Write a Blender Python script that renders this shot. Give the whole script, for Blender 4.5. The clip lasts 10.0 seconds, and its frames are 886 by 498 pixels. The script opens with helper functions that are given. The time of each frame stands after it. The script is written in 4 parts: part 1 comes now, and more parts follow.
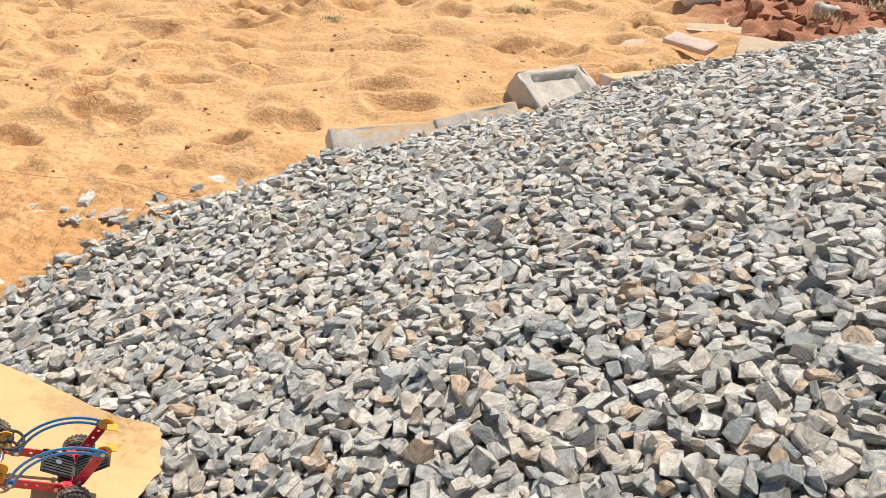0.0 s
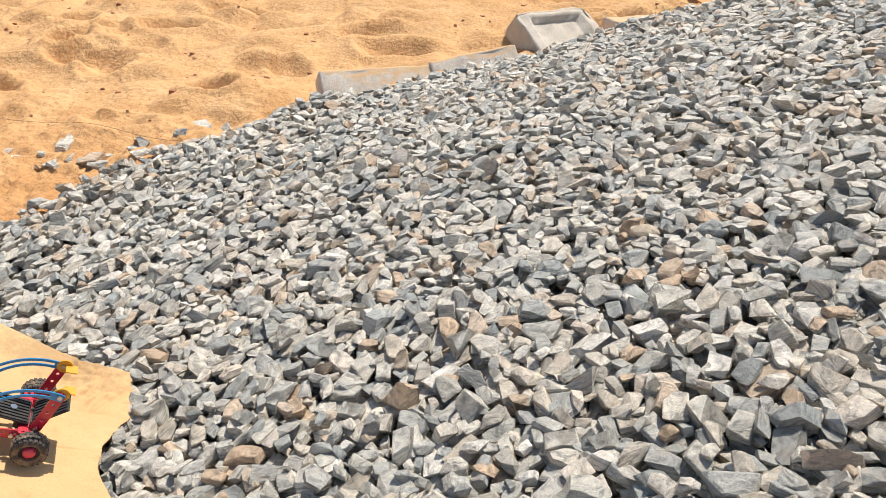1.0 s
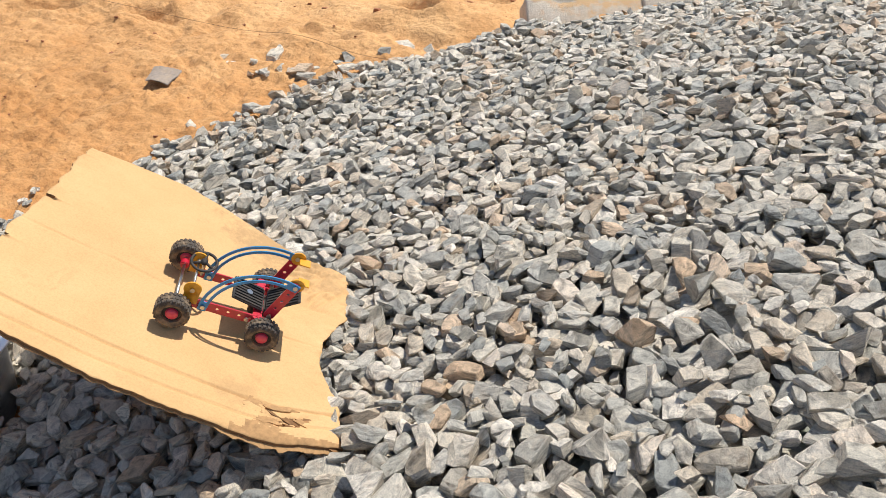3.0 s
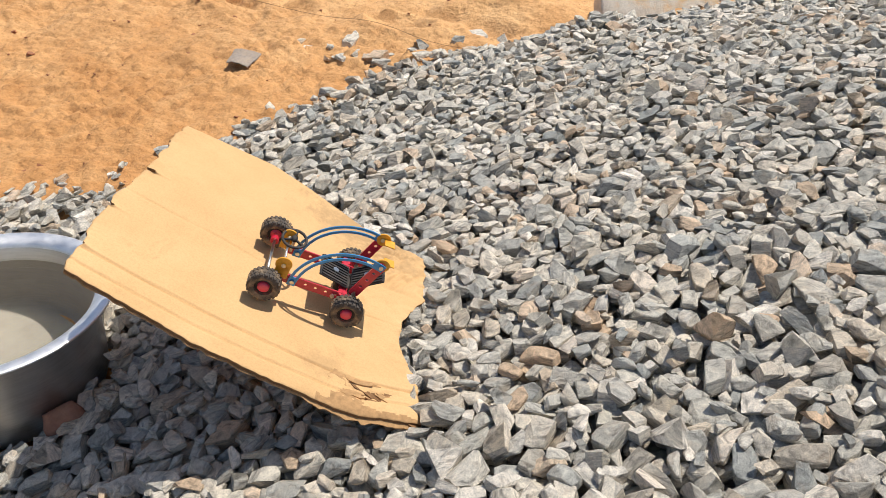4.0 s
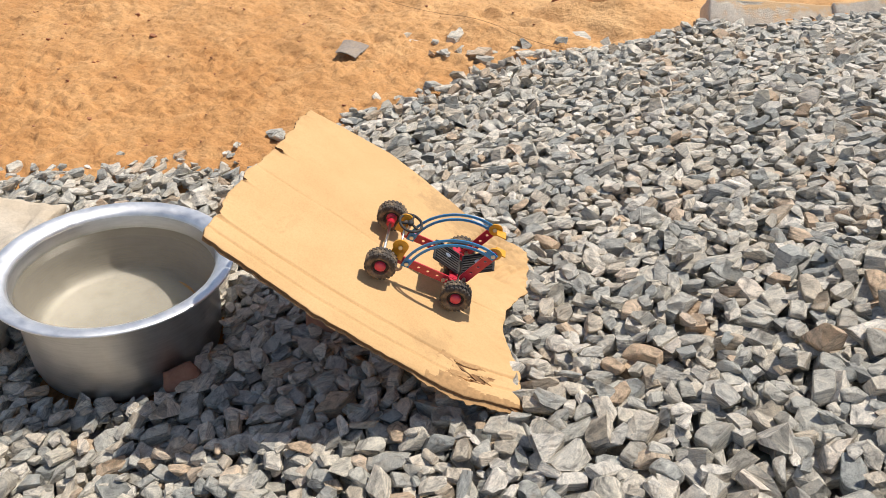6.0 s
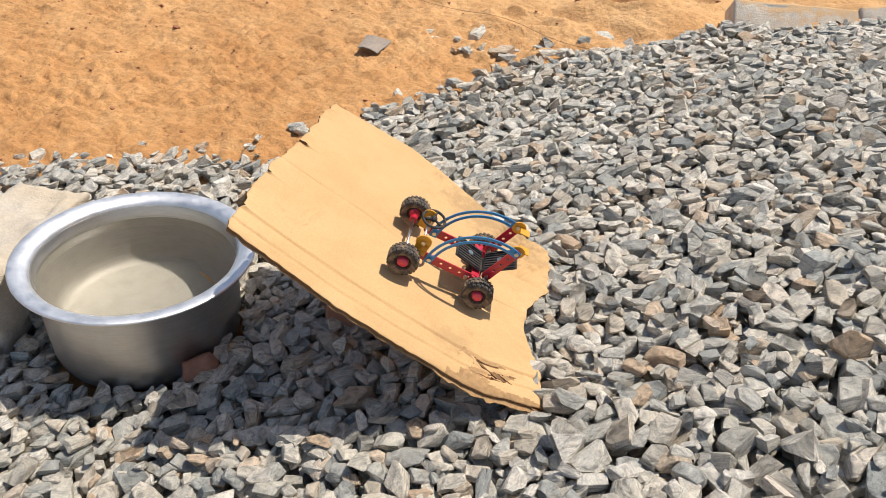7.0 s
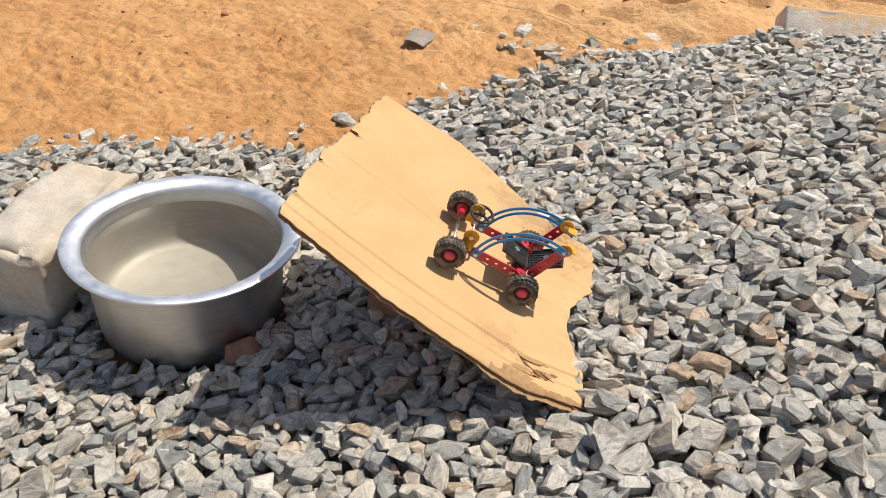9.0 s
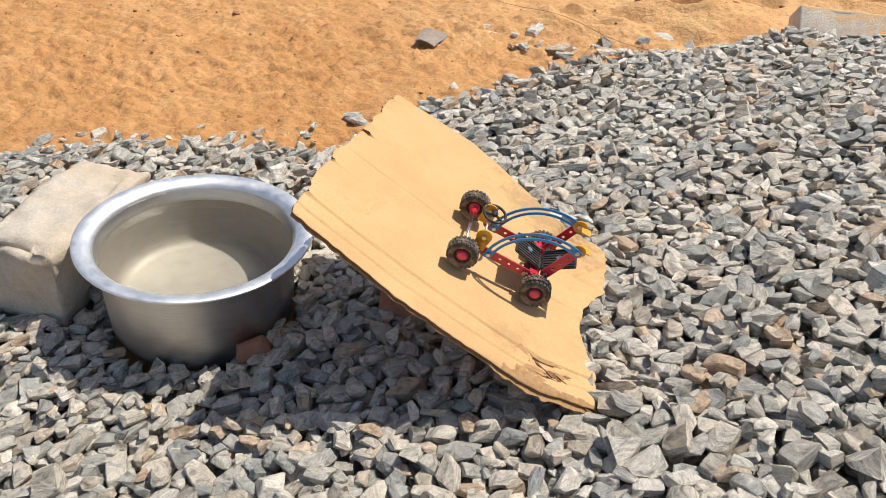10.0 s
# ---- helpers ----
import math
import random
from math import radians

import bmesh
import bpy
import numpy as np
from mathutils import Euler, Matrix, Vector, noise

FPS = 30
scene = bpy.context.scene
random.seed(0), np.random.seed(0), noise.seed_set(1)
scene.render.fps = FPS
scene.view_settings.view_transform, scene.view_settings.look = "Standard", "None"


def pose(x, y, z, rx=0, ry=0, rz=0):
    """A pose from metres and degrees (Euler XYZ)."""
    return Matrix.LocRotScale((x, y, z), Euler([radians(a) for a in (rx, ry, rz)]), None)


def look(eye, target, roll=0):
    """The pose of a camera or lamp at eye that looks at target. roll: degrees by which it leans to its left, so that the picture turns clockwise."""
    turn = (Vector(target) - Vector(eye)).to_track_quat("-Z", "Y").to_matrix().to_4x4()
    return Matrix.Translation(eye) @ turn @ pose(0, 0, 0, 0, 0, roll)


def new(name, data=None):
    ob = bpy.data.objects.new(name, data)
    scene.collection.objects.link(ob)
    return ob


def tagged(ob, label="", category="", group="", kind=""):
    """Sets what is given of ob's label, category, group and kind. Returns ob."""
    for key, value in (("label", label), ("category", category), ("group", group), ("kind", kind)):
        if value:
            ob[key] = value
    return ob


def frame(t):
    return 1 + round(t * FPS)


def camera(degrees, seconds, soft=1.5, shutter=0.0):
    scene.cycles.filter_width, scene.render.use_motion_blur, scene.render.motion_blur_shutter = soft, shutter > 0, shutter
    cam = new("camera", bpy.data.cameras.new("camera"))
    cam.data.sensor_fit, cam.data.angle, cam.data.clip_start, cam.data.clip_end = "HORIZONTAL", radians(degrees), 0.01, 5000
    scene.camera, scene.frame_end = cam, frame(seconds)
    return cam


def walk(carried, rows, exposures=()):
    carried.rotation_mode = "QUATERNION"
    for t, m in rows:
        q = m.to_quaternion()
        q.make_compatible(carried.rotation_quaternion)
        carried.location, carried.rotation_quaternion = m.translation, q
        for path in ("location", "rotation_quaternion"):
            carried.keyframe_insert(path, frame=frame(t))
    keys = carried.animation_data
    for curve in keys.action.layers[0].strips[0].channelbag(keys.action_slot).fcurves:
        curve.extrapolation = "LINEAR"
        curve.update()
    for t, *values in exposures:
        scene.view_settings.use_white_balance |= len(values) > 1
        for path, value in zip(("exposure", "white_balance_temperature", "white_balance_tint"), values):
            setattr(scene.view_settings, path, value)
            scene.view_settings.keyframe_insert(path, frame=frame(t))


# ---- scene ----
cam = camera(59.0, 10.0, soft=0.8)
PATH = [
    (0, (-0.0549, -0.0378, 1.0116), (-0.0525, 1.0396, 0.4831), 3.21),
    (0.5, (-0.0546, -0.0265, 0.9842), (-0.0554, 1.0430, 0.4400), 3.16),
    (1, (-0.0312, 0.0205, 0.9344), (-0.0297, 1.0727, 0.3575), 3.22),
    (1.5, (-0.0638, 0.0762, 0.8880), (-0.1318, 1.1065, 0.2765), 4.10),
    (2, (-0.1076, 0.0784, 0.8728), (-0.2306, 1.0933, 0.2445), 3.66),
    (2.5, (-0.1349, 0.0595, 0.8682), (-0.3003, 1.0590, 0.2250), 3.42),
    (4, (-0.1869, 0.0014, 0.8767), (-0.4592, 0.9580, 0.2053), 3.57),
    (4.5, (-0.2094, -0.0117, 0.8783), (-0.5171, 0.9299, 0.2010), 3.53),
    (5, (-0.2177, -0.0265, 0.8816), (-0.5513, 0.9053, 0.2031), 3.53),
    (5.5, (-0.2201, -0.0439, 0.8836), (-0.5774, 0.8801, 0.2063), 3.65),
    (7, (-0.2397, -0.0558, 0.8768), (-0.6260, 0.8535, 0.1957), 4.88),
    (7.5, (-0.2416, -0.0593, 0.8803), (-0.6341, 0.8467, 0.1983), 5.33),
    (8, (-0.2471, -0.0601, 0.8819), (-0.6450, 0.8430, 0.1991), 5.72),
    (8.5, (-0.2583, -0.0647, 0.8737), (-0.6685, 0.8296, 0.1868), 6.00),
    (9, (-0.2623, -0.0704, 0.8737), (-0.6826, 0.8175, 0.1845), 6.10),
    (9.5, (-0.2634, -0.0683, 0.8760), (-0.6883, 0.8171, 0.1865), 6.18),
    (10, (-0.2687, -0.0697, 0.8703), (-0.7000, 0.8121, 0.1802), 5.93),
]
walk(cam, [(t, look(eye, target, roll)) for t, eye, target, roll in PATH],
     exposures=[(0, 0.11, 6500, 10), (1.0, 0.10, 6500, 10), (2.5, 0.03, 6540, 10), (4.0, -0.07, 6620, 10.5), (10.0, -0.10, 6640, 10.5)])

# ---------------------------------------------------------------- light
SUN_DIR = Vector((-0.112, -0.130, -0.365)).normalized()
world = bpy.data.worlds.new("sky")
scene.world = world
world.use_nodes = True
wn = world.node_tree
sky = wn.nodes.new("ShaderNodeTexSky")
sky.sky_type = "NISHITA"
sky.sun_disc = False
sky.sun_elevation = math.asin(-SUN_DIR.z)
sky.sun_rotation = math.atan2(-SUN_DIR.x, -SUN_DIR.y)
sky.dust_density = 1.2
wn.links.new(sky.outputs[0], wn.nodes["Background"].inputs[0])
wn.nodes["Background"].inputs[1].default_value = 0.115
sun = new("sun", bpy.data.lights.new("sun", "SUN"))
sun.data.energy, sun.data.angle, sun.data.color = 4.8, radians(0.6), (1.0, 0.95, 0.87)
sun.matrix_world = look(-SUN_DIR * 20, (0, 0, 0))


# ---------------------------------------------------------------- materials
class Mat:
    """A small builder for node materials."""

    def __init__(self, name, rough=0.7, metal=0.0):
        self.m = bpy.data.materials.new(name)
        self.m.use_nodes = True
        self.t = self.m.node_tree
        self.b = self.t.nodes["Principled BSDF"]
        self.b.inputs["Roughness"].default_value = rough
        self.b.inputs["Metallic"].default_value = metal

    def n(self, kind, **sets):
        node = self.t.nodes.new("ShaderNode" + kind)
        for key, value in sets.items():
            if key in node.inputs:
                node.inputs[key].default_value = value
        return node

    def link(self, a, b):
        self.t.links.new(a, b)

    def coords(self, attribute=""):
        if attribute:
            node = self.n("Attribute")
            node.attribute_name = attribute
            return node.outputs["Vector"]
        return self.n("TexCoord").outputs["Object"]

    def noise(self, vec, scale, detail=4.0, rough=0.6, distort=0.0):
        node = self.n("TexNoise", Scale=scale, Detail=detail, Roughness=rough, Distortion=distort)
        self.link(vec, node.inputs["Vector"])
        return node.outputs["Fac"]

    def ramp(self, fac, stops, constant=False):
        node = self.n("ValToRGB")
        r = node.color_ramp
        if constant:
            r.interpolation = "CONSTANT"
        while len(r.elements) < len(stops):
            r.elements.new(0.5)
        for e, (p, c) in zip(r.elements, stops):
            e.position = p
            e.color = (*c, 1) if len(c) == 3 else c
        self.link(fac, node.inputs[0])
        return node.outputs[0]

    def mix(self, a, b, fac, mode="MIX"):
        node = self.n("Mix")
        node.data_type, node.blend_type = "RGBA", mode
        for sock, v in ((node.inputs[0], fac), (node.inputs[6], a), (node.inputs[7], b)):
            if hasattr(v, "is_linked"):
                self.link(v, sock)
            elif isinstance(v, (int, float)):
                sock.default_value = v
            else:
                sock.default_value = (*v, 1)
        return node.outputs[2]

    def math(self, op, a, b=0.0):
        node = self.n("Math")
        node.operation = op
        for sock, v in zip(node.inputs, (a, b)):
            if hasattr(v, "is_linked"):
                self.link(v, sock)
            else:
                sock.default_value = v
        return node.outputs[0]

    def colour(self, v):
        if hasattr(v, "is_linked"):
            self.link(v, self.b.inputs["Base Color"])
        else:
            self.b.inputs["Base Color"].default_value = (*v, 1)

    def bump(self, height, strength=0.3, distance=0.002, under=None):
        node = self.n("Bump", Strength=strength, Distance=distance)
        self.link(height, node.inputs["Height"])
        if under:
            self.link(under, node.inputs["Normal"])
        self.link(node.outputs[0], self.b.inputs["Normal"])
        return node.outputs[0]


def stone_material():
    m = Mat("crushed_stone", 0.62)
    v = m.coords("grain")
    rnd = m.math("FRACT", m.math("ADD", m.n("NewGeometry").outputs["Random Per Island"], m.n("ObjectInfo").outputs["Random"]))
    base = m.ramp(rnd, [(0.0, (0.415, 0.411, 0.376)), (0.11, (0.564, 0.534, 0.459)), (0.24, (0.682, 0.620, 0.519)), (0.36, (0.422, 0.429, 0.400)),
                        (0.48, (0.744, 0.675, 0.567)), (0.60, (0.570, 0.491, 0.387)), (0.70, (0.310, 0.325, 0.310)), (0.80, (0.645, 0.601, 0.525)),
                        (0.89, (0.818, 0.760, 0.667)), (0.95, (0.595, 0.429, 0.286)), (1.0, (0.533, 0.442, 0.334))])
    # layered bands, stretched along the stone
    mp = m.n("Mapping")
    mp.inputs["Scale"].default_value = (0.45, 0.45, 1.9)
    m.link(v, mp.inputs["Vector"])
    bands = m.noise(mp.outputs[0], 110, 5, 0.66, 1.0)
    c = m.mix(base, m.ramp(bands, [(0.34, (0.46, 0.46, 0.46)), (0.48, (0.95, 0.95, 0.94)), (0.66, (1.34, 1.32, 1.28))]), 1.0, "MULTIPLY")
    speck = m.noise(v, 520, 3, 0.7)
    c = m.mix(c, m.ramp(speck, [(0.36, (0.62, 0.62, 0.63)), (0.5, (1.0, 1.0, 1.0)), (0.64, (1.16, 1.15, 1.13))]), 0.5, "MULTIPLY")
    dust = m.ramp(m.noise(v, 42, 4, 0.65), [(0.52, (0, 0, 0)), (0.68, (1, 1, 1))])
    c = m.mix(c, (0.52, 0.40, 0.28), m.math("MULTIPLY", dust, 0.36))
    m.colour(c)
    rough = m.noise(v, 85, 8, 0.78)
    m.bump(m.math("ADD", rough, m.math("MULTIPLY", bands, 0.8)), 0.9, 0.0056)
    return m.m


def sand_material():
    m = Mat("dry_sand", 0.95)
    v = m.coords()
    big = m.noise(v, 1.3, 4, 0.6)
    mid = m.noise(v, 9, 5, 0.65, 0.4)
    fine = m.noise(v, 260, 4, 0.75)
    # two sand tones: deeper orange at low y, paler further off
    dry = m.ramp(mid, [(0.28, (0.575, 0.325, 0.138)), (0.5, (0.640, 0.378, 0.172)), (0.72, (0.69, 0.430, 0.210))])
    near_tone = m.ramp(mid, [(0.28, (0.470, 0.230, 0.082)), (0.5, (0.545, 0.285, 0.110)), (0.72, (0.62, 0.350, 0.150))])
    place = m.n("SeparateXYZ")
    m.link(v, place.inputs[0])
    c = m.mix(near_tone, dry, m.ramp(m.math("MULTIPLY", m.math("ADD", place.outputs[1], m.noise(v, 2.2, 4, 0.6)), 0.25), [(0.50, (0, 0, 0)), (0.72, (1, 1, 1))]))
    c = m.mix(c, m.ramp(big, [(0.35, (0.91, 0.86, 0.79)), (0.6, (1.05, 1.04, 1.02))]), 0.8, "MULTIPLY")
    c = m.mix(c, m.ramp(fine, [(0.32, (0.48, 0.43, 0.37)), (0.5, (1, 1, 1)), (0.7, (1.28, 1.28, 1.28))]), 0.28, "MULTIPLY")
    grit = m.noise(v, 75, 5, 0.75)
    c = m.mix(c, m.ramp(grit, [(0.34, (0.60, 0.51, 0.43)), (0.47, (1, 1, 1)), (0.68, (1.16, 1.15, 1.13))]), 0.7, "MULTIPLY")
    # red earth beyond the block row
    sep = m.n("SeparateXYZ")
    m.link(v, sep.inputs[0])
    side = m.math("ADD", m.math("SUBTRACT", sep.outputs[0], m.math("MULTIPLY", sep.outputs[1], -0.35)), m.math("MULTIPLY", m.noise(v, 3.5, 4), 0.5))
    red = m.ramp(m.math("SUBTRACT", side, 2.0), [(0.44, (0, 0, 0)), (0.62, (1, 1, 1))])
    earth = m.ramp(m.noise(v, 16, 5, 0.7), [(0.3, (0.24, 0.085, 0.04)), (0.55, (0.42, 0.18, 0.09)), (0.75, (0.52, 0.29, 0.16))])
    c = m.mix(c, earth, red)
    m.colour(c)
    m.bump(m.noise(v, 64, 5, 0.62), 1.0, 0.0078)
    return m.m


def concrete_material(name, tint, warm, sanded=False):
    m = Mat(name, 0.9)
    v = m.coords()
    c = m.ramp(m.noise(v, 22, 6, 0.7), [(0.3, tuple(0.78 * x for x in tint)), (0.5, tint), (0.72, tuple(1.15 * x for x in tint))])
    c = m.mix(c, m.ramp(m.noise(v, 240, 3, 0.7), [(0.3, (0.75, 0.74, 0.72)), (0.55, (1, 1, 1)), (0.8, (1.12, 1.12, 1.12))]), 0.8, "MULTIPLY")
    dusty = m.ramp(m.noise(v, 7, 4, 0.6), [(0.42, (0, 0, 0)), (0.66, (1, 1, 1))])
    c = m.mix(c, warm, m.math("MULTIPLY", dusty, 0.55))
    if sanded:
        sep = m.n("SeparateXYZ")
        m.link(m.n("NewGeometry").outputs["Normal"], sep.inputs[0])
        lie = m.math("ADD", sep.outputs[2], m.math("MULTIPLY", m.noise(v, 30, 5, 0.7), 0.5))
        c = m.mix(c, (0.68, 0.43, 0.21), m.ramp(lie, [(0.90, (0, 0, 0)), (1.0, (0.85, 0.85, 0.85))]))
    m.colour(c)
    m.bump(m.math("ADD", m.noise(v, 70, 6, 0.7), m.noise(v, 320, 3, 0.7)), 0.55, 0.005)
    return m.m


def card_material():
    m = Mat("corrugated_cardboard", 0.8)
    v = m.coords()
    c = m.ramp(m.noise(v, 9, 5, 0.6), [(0.3, (0.60, 0.372, 0.170)), (0.55, (0.66, 0.420, 0.200)), (0.8, (0.70, 0.455, 0.225))])
    c = m.mix(c, m.ramp(m.noise(v, 420, 3, 0.7), [(0.3, (0.84, 0.82, 0.78)), (0.55, (1, 1, 1)), (0.8, (1.08, 1.08, 1.08))]), 0.7, "MULTIPLY")
    stains = m.ramp(m.noise(v, 17, 5, 0.7, 0.8), [(0.60, (0, 0, 0)), (0.74, (1, 1, 1))])
    c = m.mix(c, (0.43, 0.26, 0.11), m.math("MULTIPLY", stains, 0.5))
    # grimy patch near the low back corner and a smaller one by the front tear
    for place, stretch, amount in (((0.075, 0.170, -0.045), (7.0, 13.0, 7.0), 0.62), ((0.130, -0.115, -0.045), (22.0, 30.0, 22.0), 0.35)):
        mp = m.n("Mapping")
        mp.vector_type = "TEXTURE"
        mp.inputs["Location"].default_value = place
        mp.inputs["Scale"].default_value = tuple(1 / q for q in stretch)
        m.link(v, mp.inputs["Vector"])
        ln = m.n("VectorMath")
        ln.operation = "LENGTH"
        m.link(mp.outputs[0], ln.inputs[0])
        near = m.math("ADD", m.math("MULTIPLY", ln.outputs["Value"], -1.0), m.math("ADD", m.math("MULTIPLY", m.noise(v, 45, 5, 0.75), 2.4), -0.35))
        c = m.mix(c, (0.36, 0.23, 0.11), m.math("MULTIPLY", m.ramp(near, [(0.0, (0, 0, 0)), (0.55, (1, 1, 1))]), amount))
    m.colour(c)
    m.b.inputs["Specular IOR Level"].default_value = 0.25
    m.bump(m.math("ADD", m.noise(v, 26, 4, 0.6), m.math("MULTIPLY", m.noise(v, 500, 3, 0.7), 0.25)), 0.35, 0.003)
    return m.m


def aluminium_material(name, level, lo, hi, metal=1.0, relief=0.14):
    m = Mat(name, 0.4, metal)
    v = m.coords()
    mp = m.n("Mapping")
    mp.inputs["Scale"].default_value = (1, 1, 14)
    m.link(v, mp.inputs["Vector"])
    streak = m.noise(mp.outputs[0], 22, 5, 0.7)
    blot = m.noise(v, 34, 6, 0.7)
    c = m.ramp(m.math("MULTIPLY", m.math("ADD", streak, blot), 0.5), [(0.36, tuple(0.86 * q for q in level)), (0.5, level), (0.64, tuple(1.1 * q for q in level))])
    m.colour(c)
    m.link(m.ramp(blot, [(0.35, (lo,) * 3), (0.65, (hi,) * 3)]), m.b.inputs["Roughness"])
    m.bump(m.math("ADD", streak, m.math("MULTIPLY", m.noise(v, 60, 3), 0.6)), relief, 0.0015)
    return m.m


def water_material():
    m = Mat("water", 0.0)
    m.colour((0.86, 0.89, 0.84))
    m.b.inputs["Transmission Weight"].default_value = 1.0
    m.b.inputs["IOR"].default_value = 1.333
    v = m.coords()
    m.bump(m.noise(v, 16, 2, 0.5), 0.008, 0.003)
    return m.m


def plain_material(name, colour, rough, metal=0.0, wear=0.25, clear=0.0, dust=0.0):
    m = Mat(name, rough, metal)
    v = m.coords()
    d = m.ramp(m.noise(v, 160, 4, 0.65), [(0.3, tuple((1 - wear) * x for x in colour)), (0.6, colour), (0.85, tuple(min(1, (1 + wear) * x) for x in colour))])
    if dust:
        d = m.mix(d, (0.48, 0.34, 0.20), m.math("MULTIPLY", m.ramp(m.noise(v, 70, 4, 0.7), [(0.42, (0, 0, 0)), (0.7, (1, 1, 1))]), dust))
    m.colour(d)
    m.b.inputs["Coat Weight"].default_value = clear
    m.bump(m.noise(v, 420, 3, 0.6), 0.12, 0.0006)
    return m.m


def clay_material():
    m = Mat("fired_clay", 0.9)
    v = m.coords()
    c = m.ramp(m.noise(v, 28, 5, 0.7), [(0.3, (0.25, 0.115, 0.075)), (0.55, (0.37, 0.185, 0.120)), (0.8, (0.46, 0.27, 0.19))])
    m.colour(c)
    m.bump(m.noise(v, 130, 6, 0.7), 0.6, 0.003)
    return m.m


def leaf_material(name, a, b):
    m = Mat(name, 0.6)
    info = m.n("NewGeometry").outputs["Random Per Island"]
    m.colour(m.ramp(info, [(0.0, a), (1.0, b)]))
    return m.m


def stone_dust_material():
    m = Mat("stone_dust", 0.95)
    v = m.coords()
    vo = m.n("TexVoronoi", Scale=42.0)
    m.link(v, vo.inputs["Vector"])
    c = m.mix(m.ramp(m.noise(v, 60, 6, 0.75), [(0.3, (0.20, 0.20, 0.19)), (0.5, (0.34, 0.335, 0.31)), (0.7, (0.47, 0.455, 0.41))]), vo.outputs["Color"], 0.12, "SOFT_LIGHT")
    m.colour(c)
    m.bump(m.math("SUBTRACT", m.noise(v, 80, 5, 0.7), vo.outputs["Distance"]), 0.9, 0.008)
    return m.m


STONE = stone_material()
DUST = stone_dust_material()
SAND = sand_material()
CONCRETE = concrete_material("grey_concrete", (0.62, 0.59, 0.535), (0.64, 0.51, 0.35))
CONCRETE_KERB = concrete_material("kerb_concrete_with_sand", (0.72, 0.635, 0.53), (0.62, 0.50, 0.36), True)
CONCRETE_PINK = concrete_material("pinkish_tile", (0.66, 0.50, 0.41), (0.66, 0.47, 0.33))
CONCRETE_TAN = concrete_material("sand_stained_concrete", (0.60, 0.535, 0.445), (0.65, 0.51, 0.34))
CONCRETE_SAND = concrete_material("sanded_concrete", (0.56, 0.43, 0.28), (0.62, 0.42, 0.22))
CARD = card_material()
ALUMINIUM = aluminium_material("worn_aluminium", (0.62, 0.61, 0.595), 0.34, 0.50)
# paler base than the body, standing in for sky mirrored on the rim
ALUMINIUM_RIM = aluminium_material("sky_bright_aluminium", (0.88, 0.88, 0.88), 0.46, 0.62)
# dull metal, its colour also darkened for the look of a submerged wall
ALUMINIUM_DULL = aluminium_material("oxidised_aluminium_water_dark", (0.345, 0.312, 0.265), 0.55, 0.62, 0.30, 0.0)
# brown of torn board edges, dark enough to stand for shade inside the tear
TORN_AND_SLIT = plain_material("torn_cardboard_and_slit_dark", (0.24, 0.125, 0.052), 0.9, 0.0, 0.35)
PAPER_DARK = plain_material("stained_cardboard", (0.46, 0.27, 0.12), 0.9, 0.0, 0.3)
WATER = water_material()
CLAY = clay_material()
RED = plain_material("red_painted_strip", (0.56, 0.016, 0.044), 0.35, 0.0, 0.15, 0.3, 0.06)
BLUE = plain_material("blue_painted_strip", (0.018, 0.25, 0.55), 0.33, 0.0, 0.15, 0.3, 0.05)
YELLOW = plain_material("yellow_bracket", (0.80, 0.37, 0.02), 0.4, 0.0, 0.2, 0.2, 0.08)
RUBBER = plain_material("dusty_rubber", (0.075, 0.062, 0.052), 0.85, 0.0, 0.3, 0.0, 0.62)
BLACK = plain_material("black_plastic", (0.02, 0.02, 0.021), 0.68, 0.0, 0.3, 0.0, 0.10)
HUB = plain_material("red_plastic_hub", (0.72, 0.05, 0.10), 0.4, 0.0, 0.12, 0.2, 0.05)
STEEL = plain_material("steel", (0.62, 0.61, 0.59), 0.28, 1.0, 0.2)
SLATE = plain_material("grey_scrap", (0.36, 0.30, 0.25), 0.8, 0.0, 0.25, 0.0, 0.35)
PALE = plain_material("pale_plastic", (0.66, 0.60, 0.44), 0.6, 0.0, 0.2, 0.0, 0.3)
STRAW = leaf_material("dry_straw", (0.34, 0.24, 0.11), (0.55, 0.42, 0.22))
WEED = leaf_material("weed_leaves", (0.15, 0.17, 0.06), (0.38, 0.34, 0.16))
WIRE = plain_material("rusty_wire", (0.30, 0.17, 0.09), 0.8)
CRUMB = plain_material("red_earth", (0.40, 0.17, 0.085), 0.95, 0.0, 0.4)


# ---------------------------------------------------------------- mesh helpers
def mesh_of(bm, name, smooth=False):
    me = bpy.data.meshes.new(name)
    bmesh.ops.recalc_face_normals(bm, faces=bm.faces)
    bm.to_mesh(me)
    bm.free()
    if smooth:
        me.polygons.foreach_set("use_smooth", [True] * len(me.polygons))
    return me


def part(name, bm, material, parent=None, label="", smooth=False, m=None):
    me = mesh_of(bm, name, smooth)
    me.materials.append(material)
    ob = new(name, me)
    if parent:
        ob.parent = parent
    if m is not None:
        ob.matrix_basis = m
    if label:
        tagged(ob, label)
    return ob


def thing(name, label, category, m=None, group="", kind=""):
    ob = new(name)
    ob.empty_display_size = 0.02
    if m is not None:
        ob.matrix_basis = m
    return tagged(ob, label, category, group, kind)


